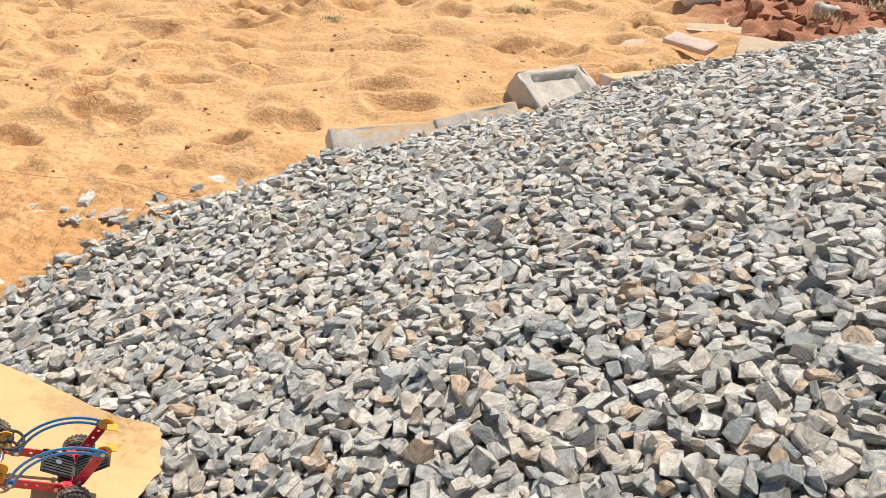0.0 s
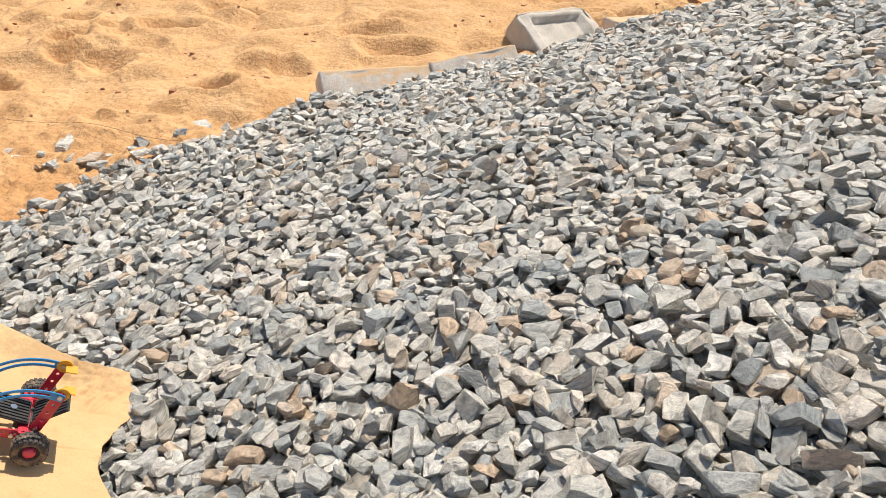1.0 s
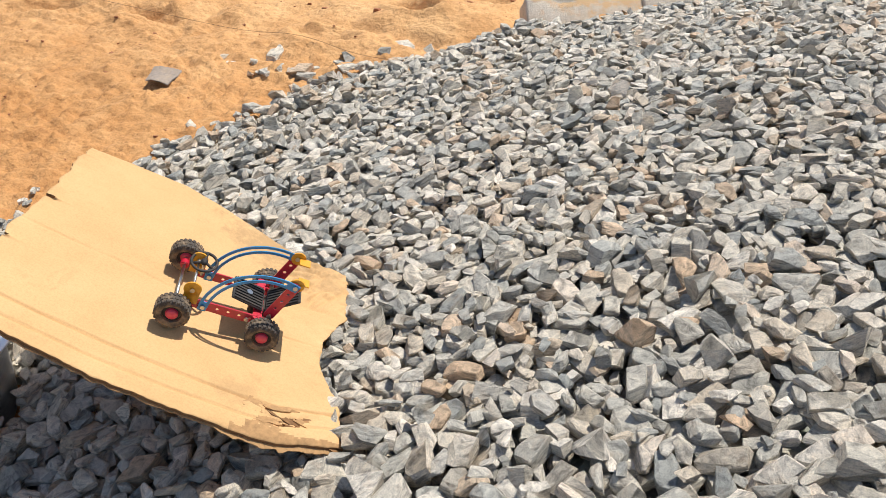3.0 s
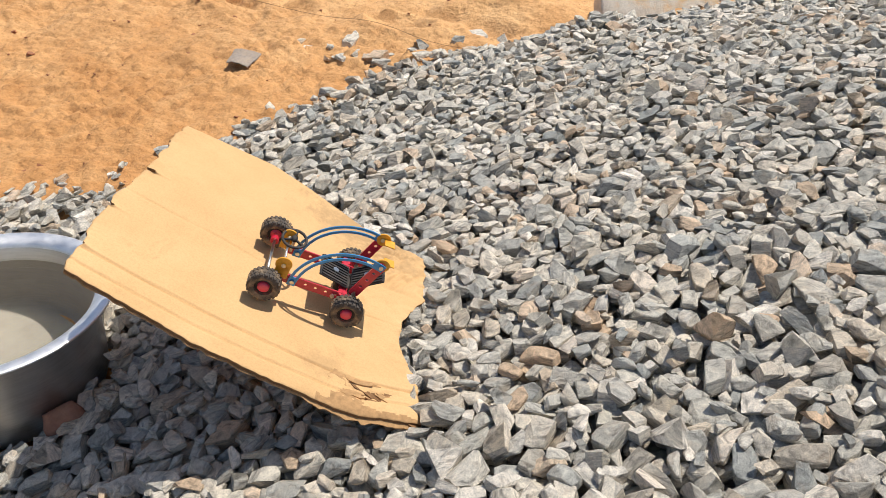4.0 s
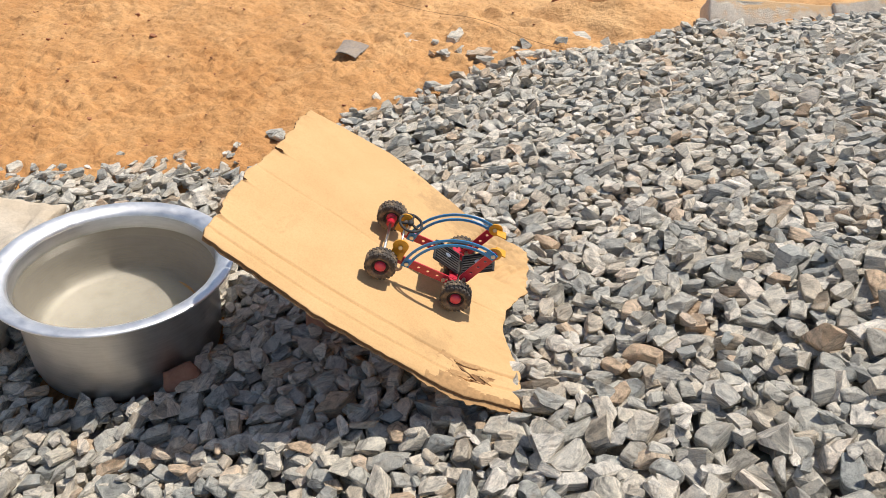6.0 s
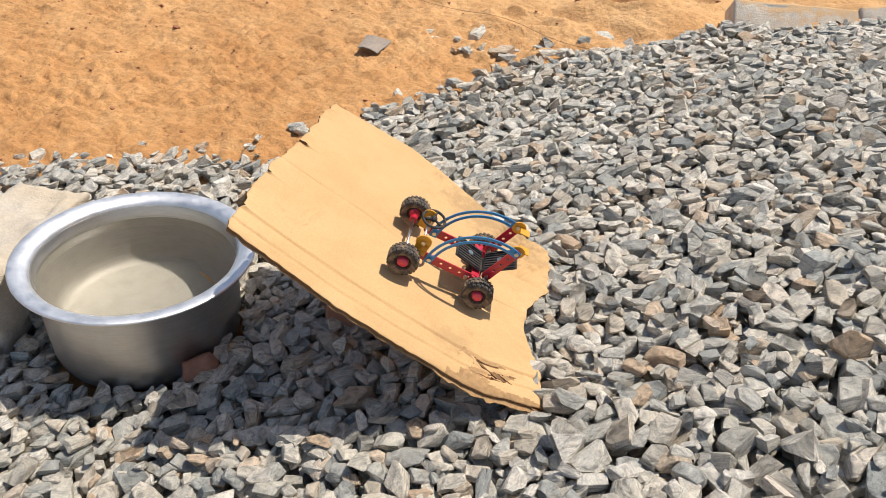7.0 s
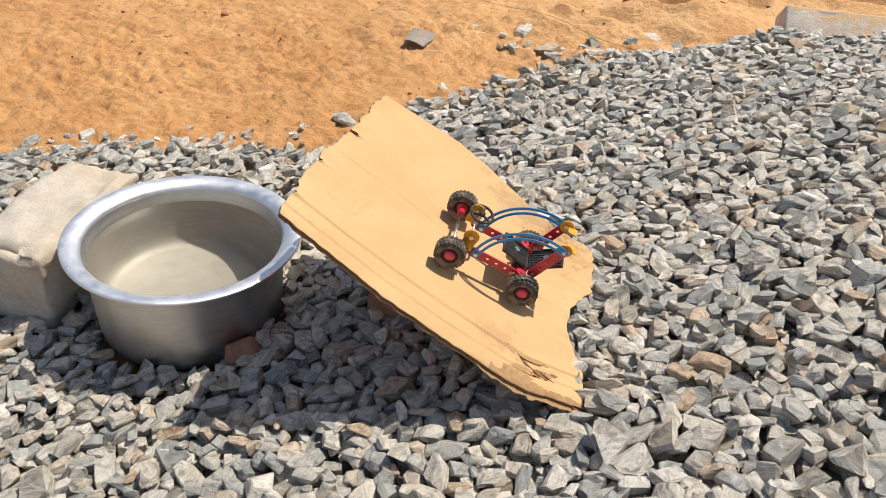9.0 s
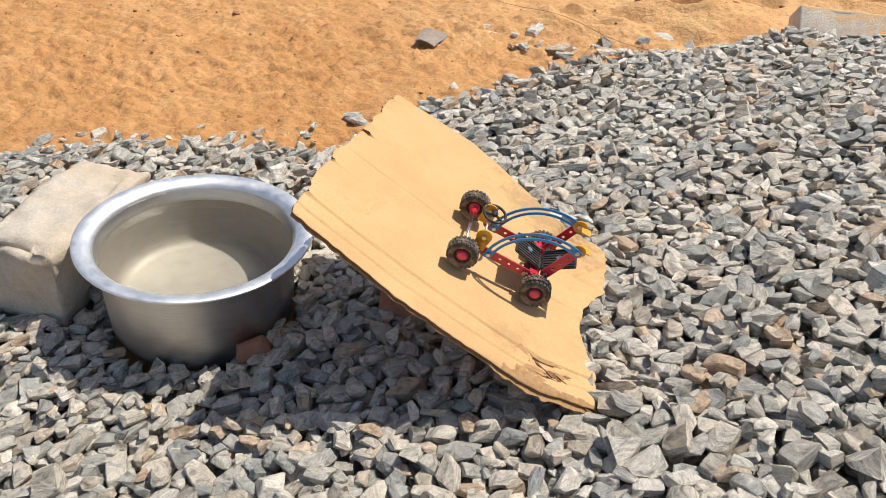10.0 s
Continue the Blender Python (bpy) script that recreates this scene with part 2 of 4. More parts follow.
def box(bm, sx, sy, sz, m=None, bevel=0.0, seg=1):
    r = bmesh.ops.create_cube(bm, size=1.0, matrix=(m or Matrix()) @ Matrix.Diagonal((sx, sy, sz, 1)))
    if bevel:
        es = list({e for v in r["verts"] for e in v.link_edges})
        bmesh.ops.bevel(bm, geom=es, offset=bevel, segments=seg, affect="EDGES", profile=0.6)
    return bm


def rod(bm, a, b, r, n=12):
    a, b = Vector(a), Vector(b)
    d = b - a
    m = Matrix.Translation((a + b) / 2) @ d.to_track_quat("Z", "Y").to_matrix().to_4x4()
    bmesh.ops.create_cone(bm, cap_ends=True, segments=n, radius1=r, radius2=r, depth=d.length, matrix=m)
    return bm


def lathe(profile, n=48, axis="Z", closed=False):
    """A turned body from (radius, height) pairs."""
    bm = bmesh.new()
    rings = []
    for r, h in profile:
        ring = []
        for k in range(n):
            a = 2 * math.pi * k / n
            p = (r * math.cos(a), r * math.sin(a), h)
            if axis == "Y":
                p = (p[0], h, p[1])
            ring.append(bm.verts.new(p))
        rings.append(ring)
    pairs = list(zip(rings, rings[1:])) + ([(rings[-1], rings[0])] if closed else [])
    for a, b in pairs:
        for k in range(n):
            bm.faces.new((a[k], a[(k + 1) % n], b[(k + 1) % n], b[k]))
    if not closed:
        for ring in (rings[0], rings[-1]):
            if 1e-5 < (ring[0].co - ring[n // 2].co).length < 0.02:
                bm.faces.new(ring)
    return bm


RNG = np.random.default_rng(7)
TABLE = RNG.random((256, 256))


def vnoise(x, y, f, seed=0):
    """Smooth value noise, 0 to 1, on arrays."""
    x, y = np.asarray(x) * f + seed * 17.3, np.asarray(y) * f + seed * 5.7
    xi, yi = np.floor(x).astype(int), np.floor(y).astype(int)
    u, v = x - xi, y - yi
    u, v = u * u * (3 - 2 * u), v * v * (3 - 2 * v)
    t = lambda i, j: TABLE[i % 256, j % 256]
    return (t(xi, yi) * (1 - u) + t(xi + 1, yi) * u) * (1 - v) + (t(xi, yi + 1) * (1 - u) + t(xi + 1, yi + 1) * u) * v


# ---------------------------------------------------------------- the lie of the land
def sand_plane(x, y):
    x, y = np.clip(x, -6, 6), np.clip(y, -3, 9)
    return -0.019 + 0.053 * x + 0.121 * y


EDGE = [(-6.0, -2.0), (-2.6, 0.10), (-1.78, 0.80), (-1.49, 1.01), (-1.32, 1.08), (-1.14, 1.12), (-1.06, 1.40), (-0.93, 1.58), (-0.89, 1.68), (-0.77, 1.82),
        (-0.60, 1.96), (-0.41, 2.17), (0.20, 2.42), (0.51, 2.68), (0.75, 2.80), (1.05, 2.92), (1.23, 2.99), (1.70, 3.25), (2.60, 3.60), (6.0, 4.2)]
EX, EY = np.array(EDGE).T


def edge_y(x):
    return np.interp(x, EX, EY)


def heap_depth(x, y):
    """How far inside the foot of the heap."""
    side = np.maximum(x - 0.6, 0) / 1.5 + np.maximum(-x - 1.2, 0) / 1.1
    out = (1 - np.hypot(side, np.maximum(0.5 - y, 0) / 1.25)) * 1.2 + 0.10 * (vnoise(x, y, 2.3, 14) - 0.5)
    d = np.minimum((edge_y(x) - y) * 0.85, out)
    return np.maximum(0, d)


def gravel_height(x, y):
    """The top of the gravel heap."""
    px, py = np.clip(x, -1.35, 1.1), np.clip(y, 0.15, 2.4)
    heap = 0.231 + 0.370 * px + 0.132 * py + 0.044 * px * px - 0.063 * px * py - 0.047 * py * py
    d = heap_depth(x, y)
    s = sand_plane(x, y)
    heap = np.minimum(heap, s + 0.015 + 0.55 * d)
    return np.maximum(heap, s + 0.006 + 0.012 * np.clip(d / 0.1, 0, 1)) + 0.010 * (vnoise(x, y, 7, 3) - 0.5)


PRNG = np.random.default_rng(44)
# trodden hollows in the deep sand: place, half length, half width, turn, depth
HOLLOWS = [(PRNG.uniform(-2.6, 1.3), PRNG.uniform(1.95, 4.6), PRNG.uniform(0.07, 0.16), PRNG.uniform(0.035, 0.075), PRNG.uniform(-0.6, 0.6), PRNG.uniform(0.018, 0.046)) for _ in range(190)]


def sand_height(x, y):
    far = np.clip((y - 1.45) / 0.85, 0.07, 1.0)
    near = 1 - 0.72 * np.clip((y - 1.75) / 0.7, 0, 1)
    fade = np.clip((12 - np.hypot(x, y - 2)) / 8, 0, 1)
    a = vnoise(x * 0.75, y, 4.6, 1)
    b = vnoise(x * 0.8, y, 8.5, 2)
    c = vnoise(x * 0.8, y, 23, 4)
    e = vnoise(x * 0.8, y, 48, 8)
    g = vnoise(x * 0.7 + 0.3 * y, y, 85, 9)
    k = vnoise(x, y, 150, 11)
    patch = 0.35 + 0.9 * vnoise(x, y, 3.1, 12)
    dunes = 0.052 * (np.abs(a - 0.5) * 2 - 0.5) + 0.030 * (np.abs(b - 0.5) * 2 - 0.4)
    trod = np.zeros_like(np.asarray(x, float) + np.asarray(y, float))
    wx, wy = x + 0.03 * (b - 0.5), y + 0.03 * (c - 0.5)
    for hx, hy, hl, hw, turn, deep in HOLLOWS:
        u, v = wx - hx, wy - hy
        d = np.hypot((u * math.cos(turn) + v * math.sin(turn)) / hl, (v * math.cos(turn) - u * math.sin(turn)) / hw)
        trod = trod - deep * np.maximum(0, 1 - d * d) ** 1.2 + 0.32 * deep * np.exp(-((d - 1.15) / 0.22) ** 2)
    fine = 0.010 * (np.abs(c - 0.5) * 2 - 0.4) + patch * (0.014 * (np.abs(e - 0.5) * 2 - 0.4) + 0.0125 * (g - 0.5) + 0.006 * (k - 0.5))
    return sand_plane(x, y) + fade * (far * (dunes + trod) + 0.006 * (b - 0.5) + near * fine) - 0.012 * far * fade


def grid_mesh(name, xs, ys, height):
    X, Y = np.meshgrid(xs, ys)
    Z = height(X, Y)
    me = bpy.data.meshes.new(name)
    nx, ny = len(xs), len(ys)
    i = np.arange(nx * ny).reshape(ny, nx)
    quads = np.stack([i[:-1, :-1], i[:-1, 1:], i[1:, 1:], i[1:, :-1]], -1).reshape(-1, 4)
    me.from_pydata(np.stack([X, Y, Z], -1).reshape(-1, 3), [], quads.tolist())
    me.polygons.foreach_set("use_smooth", [True] * len(me.polygons))
    me.update()
    return me


grow = np.cumsum(0.03 * 1.17 ** np.arange(50))
gx = np.concatenate([-3.0 - grow[::-1], np.arange(-3.0, -2.3, 0.016), np.arange(-2.3, -0.3, 0.0085), np.arange(-0.3, 2.4, 0.016), 2.4 + grow])
gy = np.concatenate([0.6 - grow[::-1], np.arange(0.6, 0.8, 0.016), np.arange(0.8, 2.3, 0.0085), np.arange(2.3, 4.4, 0.014), 4.4 + grow])


def ground_height(x, y):
    # the sheet dips under the heap, so that the gravel lies on it
    inside = np.clip((heap_depth(x, y) - 0.05) / 0.2, 0, 1)
    return sand_height(x, y) * (1 - inside) + np.minimum(sand_plane(x, y) - 0.03, sand_height(x, y)) * inside


me = grid_mesh("ground", gx, gy, ground_height)
me.materials.append(SAND)
tagged(new("ground", me), "dry orange sand with soft footprints and red earth", "ground", kind="structure")

bx = np.arange(-2.35, 2.16, 0.02)
bt = np.linspace(0, 1, 160)
BX, BT = np.meshgrid(bx, bt)
BY = -0.75 + np.maximum(0.02, edge_y(BX) + 0.02 + 0.05 * (vnoise(BX, BX, 11, 5) - 0.5) + 0.75) * BT
BZ = gravel_height(BX, BY) - 0.036 - 0.09 * np.clip(1 - heap_depth(BX, BY) / 0.05, 0, 1) - 0.05 * np.clip((BT - 0.985) / 0.015, 0, 1) + 0.010 * (vnoise(BX, BY, 45, 6) - 0.5)
pot_r = np.hypot(BX + 1.05, BY - 0.65)
BZ = np.maximum(BZ, -0.034 - 0.35 * np.maximum(0, pot_r - 0.17)) - 0.050 * np.clip((0.150 - pot_r) / 0.02, 0, 1)
ii = np.arange(BX.size).reshape(BX.shape)
bed_mesh = bpy.data.meshes.new("gravel_bed")
bed_mesh.from_pydata(np.stack([BX, BY, BZ], -1).reshape(-1, 3), [],
                     np.stack([ii[:-1, :-1], ii[:-1, 1:], ii[1:, 1:], ii[1:, :-1]], -1).reshape(-1, 4).tolist())
bed_mesh.materials.append(DUST)
att = bed_mesh.attributes.new("grain", "FLOAT_VECTOR", "POINT")
att.data.foreach_set("vector", np.stack([BX, BY, BZ], -1).reshape(-1).astype(np.float32))
gravel_bed = tagged(new("gravel_bed", bed_mesh), "heap of grey crushed stone sloping down to the sand", "gravel", kind="structure")


# ---------------------------------------------------------------- crushed stones
def stone_template(rng, chip):
    """An angular broken stone, about 2 long: a skewed block with its corners struck off, as verts and faces."""
    bm = bmesh.new()
    flat = rng.uniform(0.30, 0.60)
    if rng.random() < 0.6:
        for _ in range(int(rng.integers(11, 16))):
            p = rng.uniform(-1, 1, 3)
            p *= rng.uniform(0.75, 1.0) / max(0.8 * np.linalg.norm(p), np.abs(p).max())
            bm.verts.new(p)
        bmesh.ops.convex_hull(bm, input=bm.verts[:])
        bmesh.ops.delete(bm, geom=[v for v in bm.verts if not v.link_faces], context="VERTS")
        blows = 2
    else:
        bmesh.ops.create_cube(bm, size=2.0)
        blows = int(rng.integers(6, 9))
    skew = rng.uniform(-0.35, 0.35, 3)
    for v in bm.verts:
        x, y, z = v.co
        v.co = (x + skew[0] * z + 0.12 * y * skew[1], y * rng.uniform(0.46, 0.74) + 0.3 * skew[1] * x, z * flat * (1 + 0.45 * skew[2] * x))
    for _ in range(blows):
        n = Vector(rng.normal(0, 1, 3)) * Vector((1, 1.1, 1.25))
        n.normalize()
        reach = max(v.co.dot(n) for v in bm.verts)
        bmesh.ops.bisect_plane(bm, geom=bm.verts[:] + bm.edges[:] + bm.faces[:], plane_co=n * reach * rng.uniform(0.58, 0.88), plane_no=n, clear_outer=True)
        bmesh.ops.convex_hull(bm, input=bm.verts[:])
        bmesh.ops.delete(bm, geom=[v for v in bm.verts if not v.link_faces], context="VERTS")
        bmesh.ops.dissolve_limit(bm, angle_limit=radians(9), verts=bm.verts[:], edges=bm.edges[:])
    if chip:
        bmesh.ops.remove_doubles(bm, verts=bm.verts[:], dist=0.10)
        bmesh.ops.convex_hull(bm, input=bm.verts[:])
        bmesh.ops.delete(bm, geom=[v for v in bm.verts if not v.link_faces], context="VERTS")
        bmesh.ops.dissolve_limit(bm, angle_limit=radians(8), verts=bm.verts[:], edges=bm.edges[:])
        bmesh.ops.bevel(bm, geom=bm.edges[:], offset=chip, segments=1, affect="EDGES", clamp_overlap=True)
    bmesh.ops.remove_doubles(bm, verts=bm.verts[:], dist=0.02)
    bmesh.ops.triangulate(bm, faces=[f for f in bm.faces if len(f.verts) > 4])
    bmesh.ops.recalc_face_normals(bm, faces=bm.faces[:])
    bm.verts.index_update()
    v = np.array([q.co[:] for q in bm.verts])
    f = [[q.index for q in face.verts] for face in bm.faces]
    bm.free()
    v -= (v.max(0) + v.min(0)) / 2
    return v / np.abs(v).max(), f


trng = np.random.default_rng(21)
TEMPLATES = [stone_template(trng, 0.0 if k % 3 == 2 else trng.uniform(0.03, 0.07)) for k in range(60)]


def rotation(axis_tilt, tilt, spin):
    a = Matrix.Rotation(tilt, 3, Vector((math.cos(axis_tilt), math.sin(axis_tilt), 0)))
    return np.array(a @ Matrix.Rotation(spin, 3, "Z"))


def stone_mesh(name, v, f, offset):
    me = bpy.data.meshes.new(name)
    me.from_pydata(v.tolist(), [], f)
    at = me.attributes.new("grain", "FLOAT_VECTOR", "POINT")
    at.data.foreach_set("vector", (v + offset).reshape(-1).astype(np.float32))
    me.materials.append(STONE)
    return me


# ---------------------------------------------------------------- cooking pot with water
POT = pose(-1.05, 0.65, 0.16, -0.4, -0.8, 0)


def build_pot():
    pot = thing("cooking_pot", "worn aluminium cooking pot with a flared rim on gravel", "pot", POT @ pose(0, 0, -0.178))
    h = 0.178
    lower = [(0.001, 0.004), (0.118, 0.004), (0.132, 0.009), (0.1415, 0.020), (0.1455, 0.036), (0.1480, 0.080), (0.1490, 0.130), (0.1496, h - 0.020), (0.1510, h - 0.0125)]
    inner = [(0.1505, h - 0.0105), (0.1482, h - 0.0190), (0.1470, 0.130), (0.1456, 0.080), (0.1425, 0.037), (0.1385, 0.022), (0.1300, 0.0120), (0.1170, 0.0072), (0.001, 0.0072)]
    lip = [(0.1510, h - 0.0125), (0.1560, h - 0.0075), (0.1660, h - 0.0052), (0.1768, h - 0.0045), (0.1797, h - 0.0028), (0.1797, h - 0.0005),
           (0.1768, h + 0.0006), (0.1680, h + 0.0002), (0.1600, h - 0.0016), (0.1545, h - 0.0050), (0.1505, h - 0.0105)]
    outer = lower[:-1] + [(0.1510, h - 0.0125), (0.1495, h - 0.0118)]
    part("body", lathe(outer, 96), ALUMINIUM, pot, "", True)
    # lining split at the waterline: sky-lit wall above, underwater darkness coloured in below
    part("upper_lining", lathe(inner[:2] + [(0.1474, 0.1455)], 96), ALUMINIUM, pot, "bare metal above the waterline, in the lighter tone of the sky-lit wall", True)
    part("lining", lathe([(0.1474, 0.1455)] + inner[2:], 96), ALUMINIUM_DULL, pot, "dull oxidised inside of the pot, coloured darker below the waterline for its look through water", True)
    part("rim", lathe(lip, 96, "Z", True), ALUMINIUM_RIM, pot, "flared rim with small dents", True)
    return pot


build_pot()
# the water's face climbs a little where it wets the wall
bm = lathe([(0.0004, 0.0), (0.1400, 0.0), (0.1438, 0.0004), (0.1456, 0.0013), (0.1468, 0.0032)], 96)
water = part("water", bm, WATER, None, "", True, pose(-1.05, 0.65, 0.126, 0.2, 0.2))
water.visible_shadow = False
if water.data.polygons[0].normal.z < 0:
    water.data.flip_normals()
tagged(water, "still clear water filling the aluminium pot", "water")


# ---------------------------------------------------------------- cardboard ramp
def smooth_curve(points, t):
    p = np.array(points, float)
    d = np.concatenate([[0], np.cumsum(np.linalg.norm(np.diff(p, axis=0), axis=1))])
    return np.stack([np.interp(t * d[-1], d, p[:, k]) for k in range(3)], -1)


CARD_N = Vector((0.392, 0.076, 0.917)).normalized()


def build_card():
    front = [(-0.784, 0.557, 0.349), (-0.715, 0.560, 0.320), (-0.635, 0.564, 0.285), (-0.560, 0.575, 0.252), (-0.488, 0.590, 0.220), (-0.445, 0.602, 0.201), (-0.381, 0.636, 0.174)]
    back = [(-0.862, 0.921, 0.352), (-0.734, 0.956, 0.295), (-0.669, 0.954, 0.267), (-0.578, 0.940, 0.229), (-0.487, 0.944, 0.190)]
    left = [(-0.784, 0.557, 0.349), (-0.807, 0.638, 0.352), (-0.823, 0.698, 0.355), (-0.830, 0.776, 0.353), (-0.862, 0.921, 0.352)]
    right = [(-0.381, 0.636, 0.174), (-0.415, 0.709, 0.179), (-0.446, 0.735, 0.190), (-0.462, 0.782, 0.193), (-0.452, 0.851, 0.183), (-0.466, 0.910, 0.184), (-0.487, 0.944, 0.190)]
    ns, nt = 180, 200
    s, t = np.linspace(0, 1, ns), np.linspace(0, 1, nt)
    F, B, L, R = smooth_curve(front, s), smooth_curve(back, s), smooth_curve(left, t), smooth_curve(right, t)
    S, T = np.meshgrid(s, t)
    a = (1 - T)[..., None] * F[None] + T[..., None] * B[None]
    b = (1 - S)[..., None] * L[:, None] + S[..., None] * R[:, None]
    c = ((1 - S) * (1 - T))[..., None] * F[0] + (S * (1 - T))[..., None] * F[-1] + ((1 - S) * T)[..., None] * B[0] + (S * T)[..., None] * B[-1]
    P = a + b - c
    # torn and nibbled edges
    rag = ((vnoise(T * 3, T * 2, 4, 1) - 0.5) * 0.010 + (vnoise(T * 3.7, T, 9, 2) - 0.5) * 0.006 + (vnoise(T * 5.1, T, 21, 6) - 0.5) * 0.003) * (0.3 + vnoise(T * 2, T, 3, 8))
    for at_t, cut, wide in ((0.355, 0.010, 0.008), (0.620, 0.020, 0.006), (0.130, 0.006, 0.009)):
        P[..., 0] += cut * np.clip(1 - np.abs(T - at_t) / wide, 0, 1) * np.exp(-S / 0.03)
    P[..., 0] += rag * (np.exp(-S / 0.02) + 0.9 * np.exp(-(1 - S) / 0.02))
    rag2 = (vnoise(S * 3, S * 2, 4, 4) - 0.5) * 0.003 + (vnoise(S * 3, S, 19, 5) - 0.5) * 0.0014
    P[..., 1] += rag2 * (np.exp(-T / 0.012) + 0.5 * np.exp(-(1 - T) / 0.012))
    # sag, creases and dents
    z = -0.006 * np.sin(math.pi * S) * (0.4 + 0.6 * T) + 0.003 * (vnoise(S, T, 5, 7) - 0.5)
    for at_t, depth, width in ((0.060, 0.0032, 0.0034), (0.128, 0.0042, 0.0038), (0.47, 0.0020, 0.0024)):
        z -= depth * np.exp(-((T - at_t - 0.02 * (S - 0.5)) / width) ** 2)
    z -= 0.0030 * np.exp(-((S - 0.80 - 0.25 * (T - 0.88)) / 0.022) ** 2) * np.clip((T - 0.68) / 0.15, 0, 1) * vnoise(S, T, 40, 8) * 4
    crumple = np.exp(-(((S - 0.88) / 0.10) ** 2 + ((T - 0.86) / 0.16) ** 2))
    z += crumple * (0.013 * (np.abs(vnoise(S * 2.2 - T, T * 1.2, 9, 13) - 0.5) * 2 - 0.4) + 0.007 * (np.abs(vnoise(S * 2 - T, T, 22, 16) - 0.5) * 2 - 0.4))
    z -= 0.005 * np.clip(1 - T / 0.06, 0, 1) ** 2 * np.clip(S, 0.2, 1)
    z += 0.0022 * (vnoise(S * 2, T * 2, 18, 9) - 0.5) * (np.exp(-S / 0.05) + np.exp(-(1 - S) / 0.05) + np.exp(-T / 0.05))
    n = np.array(CARD_N)
    P = P + z[..., None] * n
    Q = P - 0.0038 * n
    # the torn hole near the low front corner: a shallow dent, its inner shade coloured dark
    slit = np.abs(T - 0.085 - 0.30 * (S - 0.85) - 0.012 * np.sin(34 * S) - 0.02 * (vnoise(S, S, 30, 3) - 0.5))
    dent = 0.0052 * np.exp(-(slit / 0.015) ** 2) * np.clip(1 - np.abs(S - 0.86) / 0.08, 0, 1) ** 0.5
    P = P - dent[..., None] * n
    verts = np.concatenate([P.reshape(-1, 3), Q.reshape(-1, 3)])
    i = np.arange(ns * nt).reshape(nt, ns)
    k = ns * nt
    quad = np.stack([i[:-1, :-1], i[:-1, 1:], i[1:, 1:], i[1:, :-1]], -1)
    faces = quad.reshape(-1, 4).tolist() + (quad[..., ::-1] + k).reshape(-1, 4).tolist()
    rim = list(i[0, :]) + list(i[1:, -1]) + list(i[-1, -2::-1]) + list(i[-2:0:-1, 0])
    faces += [[p, p + k, q + k, q] for p, q in zip(rim, rim[1:] + rim[:1])]
    me = bpy.data.meshes.new("cardboard_sheet")
    o = Vector(P[nt // 2, ns // 2])
    me.from_pydata((verts - np.array(o)).tolist(), [], faces)
    me.polygons.foreach_set("use_smooth", [True] * len(me.polygons))
    me.materials.append(CARD)
    me.materials.append(TORN_AND_SLIT)
    for poly in me.polygons[len(me.polygons) - len(rim):]:
        poly.material_index = 1
        poly.use_smooth = False
    opened = ((dent[:-1, :-1] + dent[1:, 1:]) / 2 > 0.0026).reshape(-1)
    fringe = np.clip(1 - np.abs(S - 0.79) / 0.07, 0, 1) * np.clip(1 - T / 0.11, 0, 1) + 0.5 * (vnoise(S, T, 45, 3) - 0.5)
    peeled = ((fringe > 0.34) | ((S > 0.70) & (T < 0.022 + 0.03 * (vnoise(S, T, 40, 6) - 0.4))))[:-1, :-1].reshape(-1)
    me.materials.append(PAPER_DARK)
    for q in np.nonzero(opened | peeled)[0]:
        me.polygons[q].material_index = 1 if opened[q] else 2
    ob = new("cardboard_sheet", me)
    ob.location = o
    tagged(ob, "torn tan cardboard sheet propped up as a ramp over the gravel", "cardboard")
    # the lower liner, which sticks out under the torn front edge
    ln = np.linspace(0, 1, 150)
    out_ = (0.0004 + 0.0016 * vnoise(ln * 5, ln, 9, 3) + (0.006 * vnoise(ln * 7, ln, 8, 5) + 0.001) * np.clip((ln - 0.66) / 0.1, 0, 1))
    inner_ = Q[6, np.round(ln * (ns - 1)).astype(int)] + 0.0003 * n
    outer_ = Q[0, np.round(ln * (ns - 1)).astype(int)] + np.stack([0 * ln, -out_, -0.12 * out_ - 0.002 * vnoise(ln, ln, 60, 2)], -1)
    bm = bmesh.new()
    rows = [[bm.verts.new(Vector(p) - o) for p in line] for line in (inner_, outer_, outer_ - 0.0012 * n, inner_ - 0.0012 * n)]
    for p, q in zip(rows, rows[1:] + rows[:1]):
        for k_ in range(len(ln) - 1):
            bm.faces.new((p[k_], p[k_ + 1], q[k_ + 1], q[k_]))
    part("lower_liner", bm, PAPER_DARK, ob, "brown ragged paper liner along the front edge")
    # torn paper round the tear; the dark pieces stand in for the slit's shade
    trn = np.random.default_rng(12)
    plane = CARD_N.to_track_quat("Z", "Y").to_matrix().to_4x4()
    along = (Vector((0.403, 0.079, -0.175)) - CARD_N * CARD_N.dot(Vector((0.403, 0.079, -0.175)))).normalized()
    across = CARD_N.cross(along)
